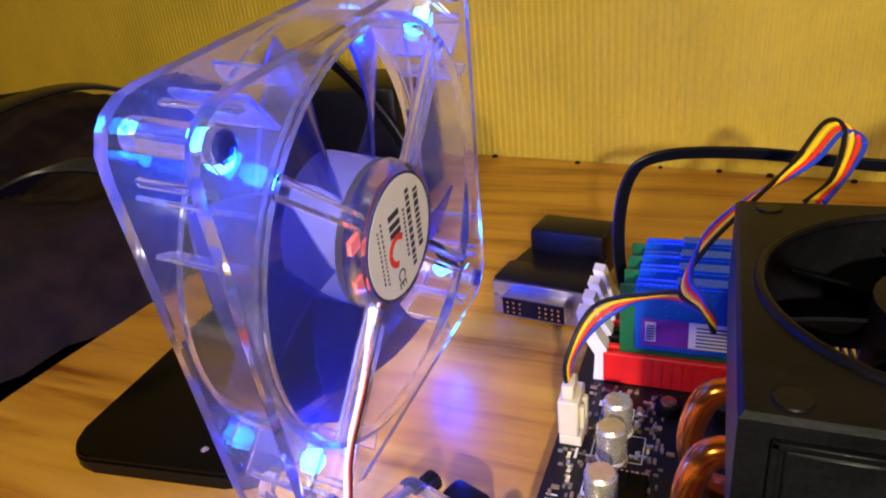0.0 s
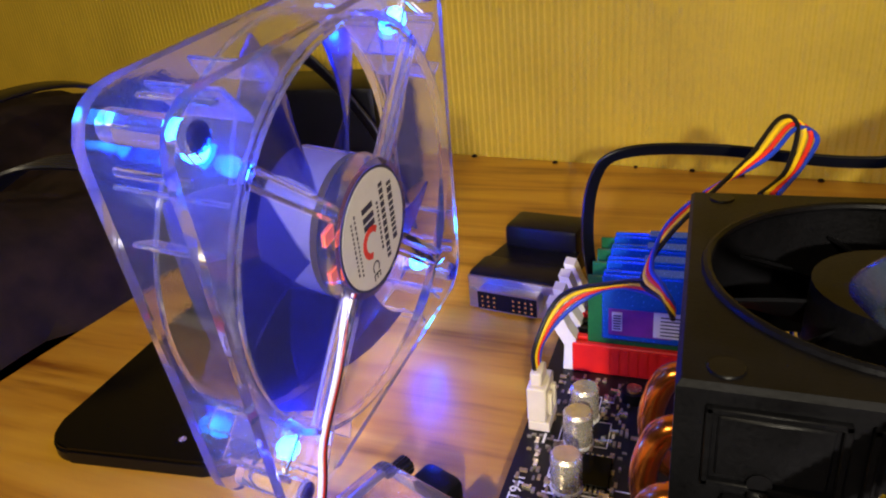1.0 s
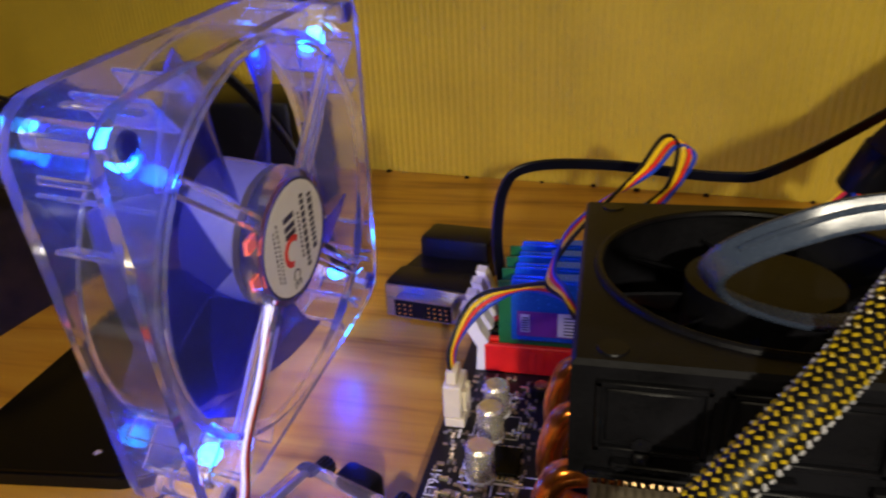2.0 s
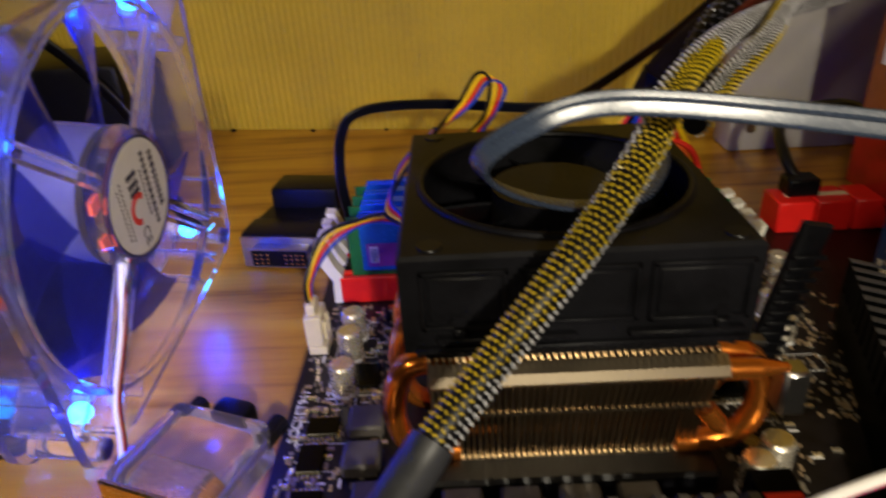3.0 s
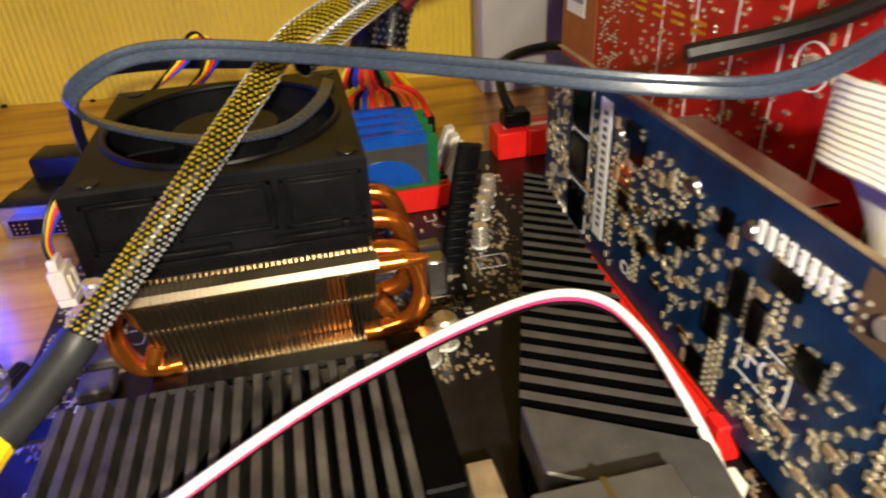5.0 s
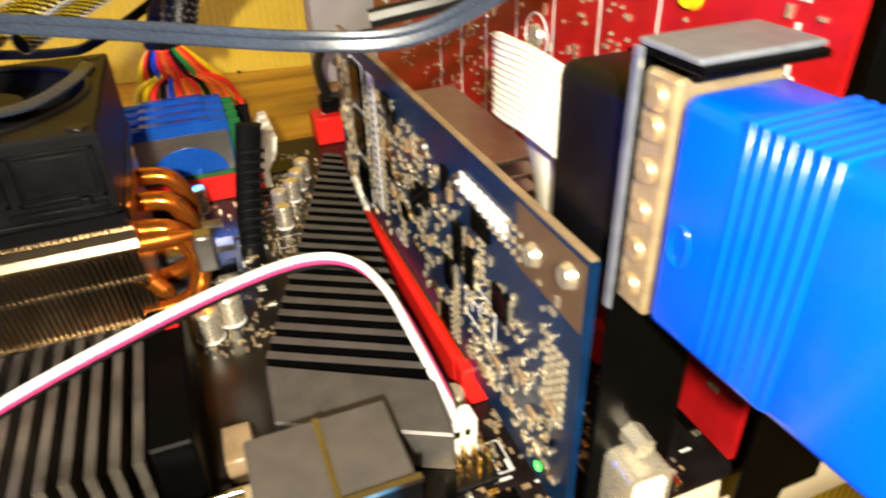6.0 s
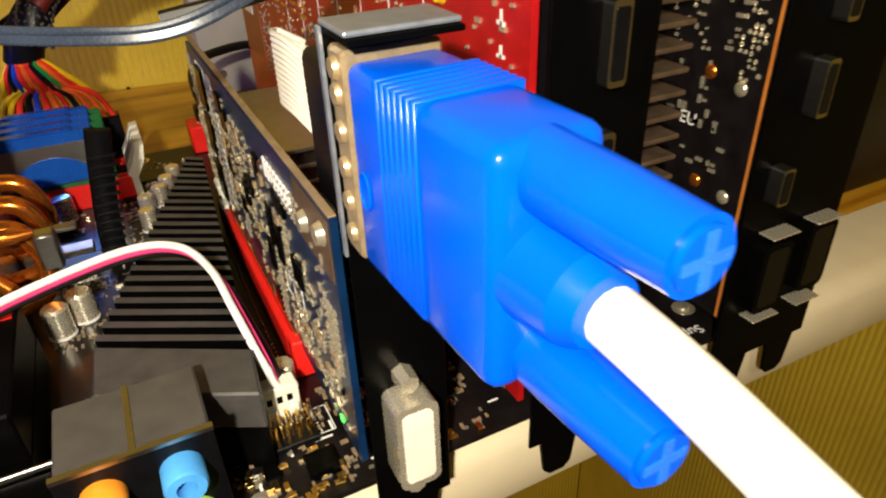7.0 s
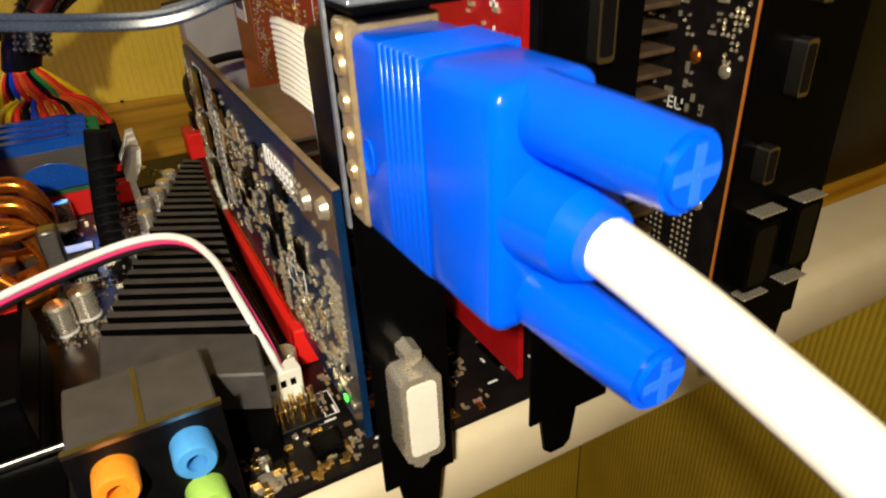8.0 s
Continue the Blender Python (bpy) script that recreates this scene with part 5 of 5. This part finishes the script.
for i in range(3):
    bx(bm, (17.0 + 0.26 * i, 1.03, ZB + 0.8), (17.14 + 0.26 * i, 1.049, ZB + 1.0))
part("slot", bm, GLOSSB, pl)

# ---- the cards ----


def bracket(parent, x0, x1, m, top=11.4):
    """A slot bracket: a bent plate with a tab above and a tongue below for each slot."""
    bm = BM()
    bx(bm, (x0, -2.28, 0.35), (x1, -2.18, top), 0.02)
    bx(bm, (x0, -3.4, top), (x1, -2.18, top + 0.1), 0.02)
    x = x0
    while x < x1 - 1.0:
        q = [(x + 0.35, 0.35), (x + 0.5, -0.75), (x + 0.7, -0.95), (x + 1.15, -0.95), (x + 1.35, -0.75), (x + 1.5, 0.35)]
        va = [bm.verts.new((a, -2.28, b)) for a, b in q]
        vb = [bm.verts.new((a, -2.18, b)) for a, b in q]
        bm.faces.new(va)
        bm.faces.new(vb[::-1])
        for i in range(len(q)):
            j = (i + 1) % len(q)
            bm.faces.new((va[i], va[j], vb[j], vb[i]))
        x += 2.03
    return part("bracket", bm, m, parent)


def port(parent, x, z, w, h, depth=0.6, m=CHROME, posts=True):
    bm = BM()
    sweep(bm, [Vector((x, -2.28, z)), Vector((x, -2.28 - depth, z))], rounded(w, h, min(w, h) * 0.22, 4))
    p = part("port", bm, m, parent, smooth=True)
    bm = BM()
    sweep(bm, [Vector((x, -2.28 - depth, z)), Vector((x, -2.3 - depth, z))], rounded(w * 0.72, h * 0.84, min(w, h) * 0.15, 4))
    part("insert", bm, WHITEP if m is CHROME and posts == 2 else BLACKP, p)
    if posts:
        for s in (-1, 1):
            bm = BM()
            cyl(bm, (x, -2.28, z + s * (h / 2 + 0.32)), (x, -2.75, z + s * (h / 2 + 0.32)), 0.24, 0.22, 6)
            part("screw_post", bm, CHROME, p)


def solder(parent, x, regions, seed, face=-1):
    """Pads, joints and chip parts scattered over one face of a card, in clusters."""
    r = random.Random(seed)
    dots, pads, chips = BM(), BM(), BM()
    for y0, y1, z0, z1, n, kind in regions:
        for i in range(int(n * 1.7)):
            y, z = r.uniform(y0, y1), r.uniform(z0, z1)
            y, z = round(y / 0.16) * 0.16, round(z / 0.16) * 0.16
            if kind == 0:
                cyl(dots, (x, y, z), (x + face * 0.07, y, z), r.uniform(0.045, 0.08), 0.025, 6)
            elif kind == 1:
                w, h = r.choice(((0.07, 0.14), (0.14, 0.07), (0.1, 0.22), (0.22, 0.1), (0.08, 0.08)))
                lo, hi = sorted((x, x + face * 0.06))
                bx(pads, (lo, y - w / 2, z - h / 2), (hi, y + w / 2, z + h / 2))
            else:
                w, h = r.uniform(0.4, 0.9), r.uniform(0.4, 0.9)
                lo, hi = sorted((x, x + face * 0.1))
                bx(chips, (lo, y - w / 2, z - h / 2), (hi, y + w / 2, z + h / 2))
    for b, m, nm in ((dots, TIN, "solder_joints"), (pads, TIN, "solder_pads"), (chips, GLOSSB, "small_chips")):
        if len(b.verts):
            part(nm, b, m, parent)["kind"] = "stuff"
        else:
            b.free()


def card_board(parent, x, outline, m, name="circuit_board"):
    bm = BM()
    va = [bm.verts.new((x - 0.08, y, z)) for y, z in outline]
    vb = [bm.verts.new((x + 0.08, y, z)) for y, z in outline]
    bm.faces.new(va)
    bm.faces.new(vb[::-1])
    for i in range(len(outline)):
        j = (i + 1) % len(outline)
        bm.faces.new((va[i], va[j], vb[j], vb[i]))
    return part(name, bm, m, parent)


blue = thing("blue_graphics_card", (18.5, 6.5, ZB), "low blue graphics card standing in a red slot", "graphics card")
card_board(blue, 18.5, [(-1.95, 1.95), (2.9, 1.95), (2.9, 1.1), (12.1, 1.1), (12.1, 2.0), (15.2, 2.0), (15.2, 6.4), (14.6, 7.9), (-1.95, 8.15)], PCBB)
bm = BM()
bx(bm, (18.42, -1.9, 8.15), (18.58, 14.5, 8.19))
part("board_edge", bm, CERAMIC, blue, "pale raw board edge")
bm = BM()
bx(bm, (18.39, 10.05, 3.0), (18.415, 10.75, 7.6))
st = part("sticker", bm, PAPERW, blue, "white barcode sticker")
bm = BM()
for i in range(16):
    bx(bm, (18.375, 10.25, 3.4 + 0.25 * i), (18.388, 10.5, 3.52 + 0.25 * i))
part("print_bars", bm, DARKINK, st)
solder(blue, 18.42, [(5.6, 9.6, 3.6, 7.0, 60, 0), (6.0, 9.4, 4.4, 7.0, 24, 1), (-1.4, 5.4, 2.3, 7.0, 60, 1), (1.2, 3.0, 2.4, 5.6, 40, 0), (13.0, 14.8, 2.4, 7.4, 60, 1), (-1, 9, 2.3, 7, 5, 2), (10.8, 11.4, 2.4, 7.4, 16, 1)], 11)
for z in (3.3, 5.1, 6.8):
    bm = BM()
    bx(bm, (18.3, 11.5, z - 0.7), (18.415, 12.7, z + 0.7), 0.02)
    part("memory_chip", bm, GLOSSB, blue)
    bm = BM()
    for a, b in (((11.36, z - 0.82), (12.84, z - 0.78)), ((11.36, z + 0.78), (12.84, z + 0.82)), ((11.36, z - 0.82), (11.4, z + 0.82)), ((12.8, z - 0.82), (12.84, z + 0.82))):
        bx(bm, (18.405, *a), (18.418, *b))
    part("chip_outline", bm, INK, blue)
for y, z, h, w in ((8.9, 6.0, 0.7, 0.22), (8.9, 5.65, 0.7, 0.22), (8.9, 5.3, 0.7, 0.22), (8.0, 5.2, 0.6, 0.22), (8.9, 4.8, 0.6, 0.2), (7.2, 4.4, 0.5, 0.22), (8.2, 4.4, 0.5, 0.2), (6.6, 3.6, 0.55, 0.2), (5.0, 3.1, 0.6, 0.24)):
    bm = BM()
    bx(bm, (18.37, y - h / 2, z - w / 2), (18.418, y + h / 2, z + w / 2), 0.01)
    part("gilt_pad", bm, BRASS, blue)
rows_b = BM()
for y0, z0, ny, nz, p in ((9.5, 3.2, 2, 14, 0.22), (7.7, 3.0, 2, 7, 0.2), (0.3, 6.9, 9, 3, 0.27), (-1.5, 4.2, 4, 9, 0.2), (3.5, 2.4, 3, 10, 0.2), (5.9, 6.4, 3, 4, 0.24), (2.0, 5.4, 2, 6, 0.22)):
    for i in range(ny):
        for j in range(nz):
            cyl(rows_b, (18.42, y0 + p * i, z0 + p * j), (18.34, y0 + p * i, z0 + p * j), 0.085, 0.03, 7)
part("joint_rows", rows_b, TIN, blue)["kind"] = "stuff"
letters("card_print", "FC", 0.9, P(18.412, 2.2, 4.3, 90, 0, -90), INK, blue)
letters("card_print", "CE", 0.6, P(18.412, 8.3, 3.0, 90, 0, -90), INK, blue)
for y in (9.4, 3.4, 5.6):
    bm = BM()
    cyl(bm, (18.42, y, 6.9 if y > 9 else 7.1), (18.3, y, 6.9 if y > 9 else 7.1), 0.24, 0.18, 12)
    part("spring_pin", bm, STEEL, blue, smooth=True)
bm = BM()
bx(bm, (18.38, -0.9, 2.25), (18.415, -0.75, 2.4))
part("status_light", bm, LEDGREEN, blue, "lit green diode")
# soldered parts in columns and clusters over the face of the card
bm = BM()
bx(bm, (-0.08, -0.1, -0.055), (0.0, 0.1, 0.055), 0.012)
smd = part("chip_capacitor", bm, TIN, blue)
bm = BM()
bx(bm, (-0.1, -0.17, -0.1), (0.0, 0.17, 0.1), 0.02)
smd2 = part("tantalum_capacitor", bm, CERAMIC, blue)
rb = random.Random(77)
places = []
for y0, y1, z0, z1, k in ((6.3, 8.9, 4.2, 7.2, 46), (4.6, 6.2, 2.5, 7.0, 34), (2.6, 4.4, 4.6, 7.0, 24), (0.6, 2.8, 2.4, 4.2, 22), (-1.4, 0.6, 2.4, 6.2, 40), (12.9, 14.9, 2.4, 7.2, 36), (9.2, 9.7, 2.6, 7.2, 14), (11.0, 11.3, 2.6, 7.2, 12)):
    for q in range(k):
        places.append((round(rb.uniform(y0, y1) / 0.24) * 0.24, round(rb.uniform(z0, z1) / 0.2) * 0.2))
places = sorted(set(places))
for i, (y, z) in enumerate(places):
    p = smd2 if i % 9 == 4 else smd
    turn = Matrix.Rotation(radians(90 if rb.random() < 0.4 else 0), 4, "X")
    if i == 0 or i == 4:
        o = p
    else:
        o = share(p, (0, 0, 0))
    o.matrix_basis = Matrix.Translation(Vector((18.42, y, z)) * CM) @ turn
for y, z, w, h in ((3.3, 5.6, 0.5, 1.1), (2.6, 5.3, 0.45, 1.0), (3.9, 4.4, 0.5, 0.9), (1.0, 5.4, 0.7, 0.7), (5.3, 5.9, 0.5, 0.5), (8.6, 7.3, 0.7, 0.5)):
    bm = BM()
    bx(bm, (18.28, y - w / 2, z - h / 2), (18.415, y + w / 2, z + h / 2), 0.02)
    ic = part("small_chip", bm, GLOSSB, blue)
    bm = BM()
    for q in range(int(h / 0.16)):
        for s2 in (-1, 1):
            bx(bm, (18.35, y + s2 * (w / 2 + 0.06) - 0.06, z - h / 2 + 0.06 + 0.16 * q), (18.415, y + s2 * (w / 2 + 0.06) + 0.06, z - h / 2 + 0.13 + 0.16 * q))
    part("chip_legs", bm, TIN, ic)
for q in range(8):
    bm = BM()
    bx(bm, (18.36, 0.9 + 0.3 * q, 7.0), (18.417, 1.08 + 0.3 * q, 7.5), 0.01)
    part("white_pad", bm, INK, blue)
bm = BM()
bx(bm, (18.4, -1.85, 6.7), (18.416, 0.5, 8.05))
mount = part("mount_area", bm, mat("brown_laminate", (0.1, 0.06, 0.03), 0.4), blue, "brown bare mounting area")
for y, z in ((-1.4, 7.6), (-0.2, 7.3)):
    bm = BM()
    cyl(bm, (18.4, y, z), (18.25, y, z), 0.26, 0.2, 16)
    part("mount_joint", bm, TIN, mount, smooth=True)
bm = BM()
for a, b in (((1.35, 3.75), (3.0, 3.79)), ((1.35, 4.9), (3.0, 4.94)), ((1.35, 3.75), (1.39, 4.94)), ((2.96, 3.75), (3.0, 4.94))):
    bx(bm, (18.402, *a), (18.416, *b))
part("print_frame", bm, INK, blue)
bm = BM()
bx(bm, (18.36, 3.0, 2.05), (18.417, 12.0, 2.2))
part("contact_strip", bm, BRASS, blue, "gilt strip over the slot")
hs = part("heat_sink", (lambda b: (bx(b, (18.6, 3.6, 2.8), (18.95, 9.4, 7.2), 0.03), b)[1])(BM()), ANOD, blue, "black and silver finned heat sink")
for i in range(10):
    bm = BM()
    bx(bm, (18.95, 3.7, 3.0 + 0.46 * i), (20.7, 9.3, 3.12 + 0.46 * i), 0.02)
    part("fin", bm, STEEL if i > 5 else ANOD, hs)
br = bracket(blue, 18.62, 20.45, ANOD)
bm = BM()
bx(bm, (18.6, -3.3, 11.505), (20.45, -2.17, 11.6), 0.04, None, 2)
bx(bm, (18.55, -2.3, 7.5), (18.615, -2.16, 11.5), 0.01)
part("steel_tab", bm, ZINC, blue, "bright steel bracket tab")
port(blue, 19.4, 2.95, 0.95, 2.35, 0.75, CHROME, 2)
bm = BM()
bx(bm, (18.66, -2.95, 7.75), (20.3, -2.285, 11.25), 0.06)
part("connector_flange", bm, TARNISH, blue, "nickel monitor connector flange")
for z in (8.2, 8.8, 9.4, 10.0, 10.6, 11.0):
    bm = BM()
    cyl(bm, (18.68, -2.6, z - 0.05), (18.58, -2.6, z - 0.05), 0.2, 0.16, 10)
    part("flange_dimple", bm, TARNISH, blue, smooth=True)
bm = BM()
bx(bm, (18.85, -2.17, 7.6), (20.25, 0.2, 10.7), 0.25, None, 3)
part("connector_housing", bm, BLACKP, blue, "black ribbon connector housing", True)
for i in range(13):
    z0 = 9.0 + 0.125 * i
    bm = BM()
    tube(bm, [(18.95, 0.15, z0), (18.9, 1.2, z0 + 0.06), (18.95, 2.4, z0 - 0.05), (19.2, 3.0, z0 - 0.15), (19.55, 2.3, z0 - 0.3)], 0.075, 6, 5)
    part("ribbon_strand", bm, WHITEC, blue, "" if i else "white ribbon cable strand", True)
bm = BM()
sweep(bm, smooth_line([(19.5, 2.3, 9.2), (19.4, 1.5, 8.6), (19.3, 0.9, 7.8), (19.2, 0.4, 7.0)], 6), oval(1.1, 0.14, 10), (1, 0, 0))
part("ribbon_tail", bm, WHITEC, blue, smooth=True)

red = thing("red_graphics_card", (22.6, 11, ZB), "long red graphics card with gilt solder joints", "graphics card")
card_board(red, 22.6, [(-2.0, 1.9), (2.9, 1.9), (2.9, 1.1), (12.1, 1.1), (12.1, 2.0), (24.2, 2.0), (24.2, 12.6), (-2.0, 12.6)], PCBR)
solder(red, 22.52, [(3, 18, 8.2, 12.4, 90, 1), (0, 18, 6, 12.4, 90, 0), (8, 17, 5, 8.2, 60, 1), (18.2, 20, 5, 12.4, 120, 0), (-1.7, 0.5, 3, 12, 30, 1)], 21)
for q in range(12):
    y, z = 16.6 - 1.3 * (q % 4), 11.6 - 1.5 * (q // 4)
    for o in (0, 0.28):
        bm = BM()
        bx(bm, (22.47, y - 0.42, z + o - 0.07), (22.518, y + 0.42, z + o + 0.07), 0.01)
        part("gilt_pad", bm, BRASS, red)
bm = BM()
bx(bm, (22.49, 20.4, 5.2), (22.518, 24.1, 12.5))
part("brown_tape", bm, mat("brown_tape", (0.3, 0.09, 0.03), 0.5), red)
for y, z in ((21.6, 7.8), (21.6, 9.6)):
    bm = BM()
    bx(bm, (22.46, y, z - 0.65), (22.488, y + 2.0, z + 0.65))
    s = part("sticker", bm, PAPERW, red, "white barcode sticker")
    bm = BM()
    for i in range(9):
        bx(bm, (22.44, y + 0.2 + 0.17 * i, z - 0.1), (22.455, y + 0.28 + 0.17 * i, z + 0.45))
    part("print_bars", bm, DARKINK, s)
for y, z, m in ((1.55, 11.1, W_YEL), (7.5, 8.9, CHROME), (13.2, 10.4, CHROME), (3.0, 8.3, CHROME)):
    bm = BM()
    cyl(bm, (22.52, y, z), (22.4, y, z), 0.36, 0.3, 18)
    part("card_screw", bm, m, red, smooth=True)
bm = BM()
for y, z in ((7.5, 8.9), (13.2, 10.4)):
    sweep(bm, [Vector((22.515, y + 0.62 * math.cos(a), z + 0.62 * math.sin(a))) for a in [2 * math.pi * i / 24 for i in range(24)]], ring(0.03, 5), (1, 0, 0), True)
for i in range(7):
    y = 2.4 + 2.1 * i
    bx(bm, (22.505, y, 4.5), (22.518, y + 0.05, 12.3))
part("board_outlines", bm, INK, red)
bm = BM()
for i, (h, w) in enumerate(((0.3, 0.3), (0.3, 0.25), (0.25, 0.3), (0.3, 0.3), (0.2, 0.25))):
    bx(bm, (22.505, -1.0 - w / 2, 8.9 + 0.62 * i), (22.518, -1.0 + w / 2, 8.9 + 0.62 * i + h * 0.3))
    bx(bm, (22.505, -1.0 - 0.04, 8.9 + 0.62 * i), (22.518, -1.0 + 0.04, 8.9 + 0.62 * i + h))
part("print_bars", bm, INK, red)
bracket(red, 22.75, 25.3, ANOD, 12.4)
port(red, 24.1, 10.5, 0.45, 1.6, 0.3, STEEL, 0)
port(red, 24.0, 8.0, 0.45, 1.6, 0.3, STEEL, 0)
bm = BM()
bx(bm, (22.7, -1.2, 2.6), (25.2, 23, 12.4), 0.2)
part("cooler_shroud", bm, BLACKP, red, "black cooler shroud", True)
rust = mat("worn_fin", (0.16, 0.11, 0.075), 0.4, 0.7, vary=0.3)
for i in range(15):
    bm = BM()
    bx(bm, (25.2, -1.9, 4.4 + 0.5 * i), (26.7, 8.0, 4.52 + 0.5 * i), 0.03)
    part("fin", bm, rust, red)

blk = thing("black_graphics_card", (29.36, 11, ZB), "black graphics card with twin slot bracket hanging over the desk edge", "graphics card")
card_board(blk, 29.36, [(-2.0, 1.9), (2.9, 1.9), (2.9, 1.1), (12.1, 1.1), (12.1, 2.0), (24, 2.0), (24, 12.6), (-2.0, 12.6)], PCBK)
bm = BM()
bx(bm, (29.25, -1.93, 1.95), (29.275, -1.85, 12.5))
part("orange_edge", bm, mat("orange_trace", (0.5, 0.17, 0.03), 0.4), blk)
dots = BM()
for y0, z0 in ((0.25, 2.5), (-0.85, 2.2)):
    for i in range(4):
        for j in range(13):
            cyl(dots, (29.28, y0 + 0.2 * i, z0 + 0.2 * j), (29.24, y0 + 0.2 * i, z0 + 0.2 * j), 0.065, 0.03, 6)
part("via_field", dots, TIN, blk)["kind"] = "stuff"
for y, z, m in ((-0.3, 5.6, COPPER), (-1.3, 5.5, TIN), (-0.2, 8.6, COPPER), (-1.2, 8.4, TIN), (0.6, 4.9, TIN), (-1.0, 4.6, TIN), (-0.3, 1.9 + 0.6, COPPER)):
    bm = BM()
    ball(bm, (29.27, y, z), 0.2, 10, (0.5, 1, 1))
    part("solder_joint", bm, m, blk, smooth=True)
solder(blk, 29.28, [(-1.0, 2.0, 6, 12, 36, 1), (-1.6, -1.0, 8.6, 12.4, 50, 0), (0, 2.5, 9, 12, 24, 0)], 31)
letters("card_print", "EU", 0.5, P(29.275, 0.3, 7.2, 90, 0, -90), INK, blk)
bracket(blk, 29.0, 32.95, ANOD, 12.2)
for x, z, w, h in ((30.2, 3.4, 1.1, 2.2), (31.9, 3.6, 1.1, 2.2), (30.4, 8.6, 0.4, 1.4), (30.6, 10.8, 0.4, 1.4), (29.8, 6.2, 0.4, 1.0)):
    port(blk, x, z, w, h, 0.4, STEEL if w < 1 else ANOD, 0)
for x in (30.2, 31.9):
    for z in (4.75, 2.1):
        bm = BM()
        bx(bm, (x - 0.5, -2.8, z), (x + 0.5, -2.3, z + 0.05), 0.01)
        part("metal_lip", bm, CHROME, blk)
bm = BM()
bx(bm, (29.5, -1.6, 2.4), (32.6, 23, 12.2), 0.25)
part("cooler_shroud", bm, BLACKP, blk, "black cooler shroud", True)

# ---- the blue monitor plug ----
plug = thing("blue_monitor_plug", (19.5, -4.5, 7.6), "bright blue monitor plug with a white cable, screwed to the card", "plug")
PM = Matrix.Translation((19.45, -2.96, 9.45)) @ Matrix.Rotation(radians(2.7), 4, "Z") @ Matrix.Rotation(radians(0.3), 4, "X")


def pp(name, bm, m, label="", parent=None):
    if name != "cable":
        bmesh.ops.scale(bm, vec=(1, 0.93, 1), verts=bm.verts)
    bmesh.ops.transform(bm, matrix=PM, verts=bm.verts)
    return part(name, bm, m, parent or plug, label, True)


bm = BM()
bx(bm, (-0.8, -2.4, -1.68), (0.8, 0.0, 1.68), 0.2, None, 3)
hood = pp("hood", bm, BLUEPL)
bm = BM()
v = bx(bm, (-0.79, -4.15, -1.67), (0.79, -2.0, 1.67), 0.25, None, 3)
pp("hood_back", bm, BLUEPL, parent=hood)
for i in range(7):
    y = -1.15 - 0.19 * i
    bm = BM()
    bx(bm, (-0.825, y - 0.06, -1.5), (0.825, y + 0.06, 1.705), 0.025)
    pp("grip_rib", bm, BLUEPL, parent=hood)
bm = BM()
sweep(bm, [Vector((-0.81, -0.45 + 0.18 * math.cos(a), -0.2 + 0.3 * math.sin(a))) for a in [2 * math.pi * i / 16 for i in range(16)]], ring(0.03, 5), (1, 0, 0), True)
pp("moulded_mark", bm, BLUEPL, parent=hood)
for z in (1.22, -1.22):
    bm = BM()
    cyl(bm, (0, -3.9, z), (0, -5.2, z), 0.5, 0.47, 24)
    cyl(bm, (0, -5.2, z), (0, -6.35, z), 0.47, 0.42, 24)
    bmesh.ops.bevel(bm, geom=[e for e in bm.edges if abs(e.verts[0].co.y + 6.35) < 1e-4 and abs(e.verts[1].co.y + 6.35) < 1e-4], offset=0.08, segments=2, affect="EDGES")
    s = pp("thumbscrew", bm, BLUEPL)
    bm = BM()
    bx(bm, (-0.3, -6.37, z - 0.06), (0.3, -6.34, z + 0.06))
    bx(bm, (-0.06, -6.375, z - 0.3), (0.06, -6.34, z + 0.3))
    pp("screw_slot", bm, mat("pale_blue_edge", (0.02, 0.15, 0.85), 0.25) if z > 0 else MATS["pale_blue_edge"], parent=s)
bm = BM()
cyl(bm, (0, -3.9, 0), (0, -4.9, 0), 0.74, 0.62, 24)
cyl(bm, (0, -4.9, 0), (0, -5.2, 0), 0.62, 0.46, 24)
pp("strain_boss", bm, BLUEPL)
bm = BM()
tube(bm, [(0.0, -4.0, 0.0), (0.1, -4.9, -0.1), (0.35, -6.5, -0.62), (0.65, -9.0, -1.65), (0.85, -12.8, -4.0), (1.4, -20, -10.8), (1.5, -26, -27), (2.2, -28, -50), (2.2, -28, -81)], 0.37, 16)
pp("cable", bm, WHITEC, "white cable")
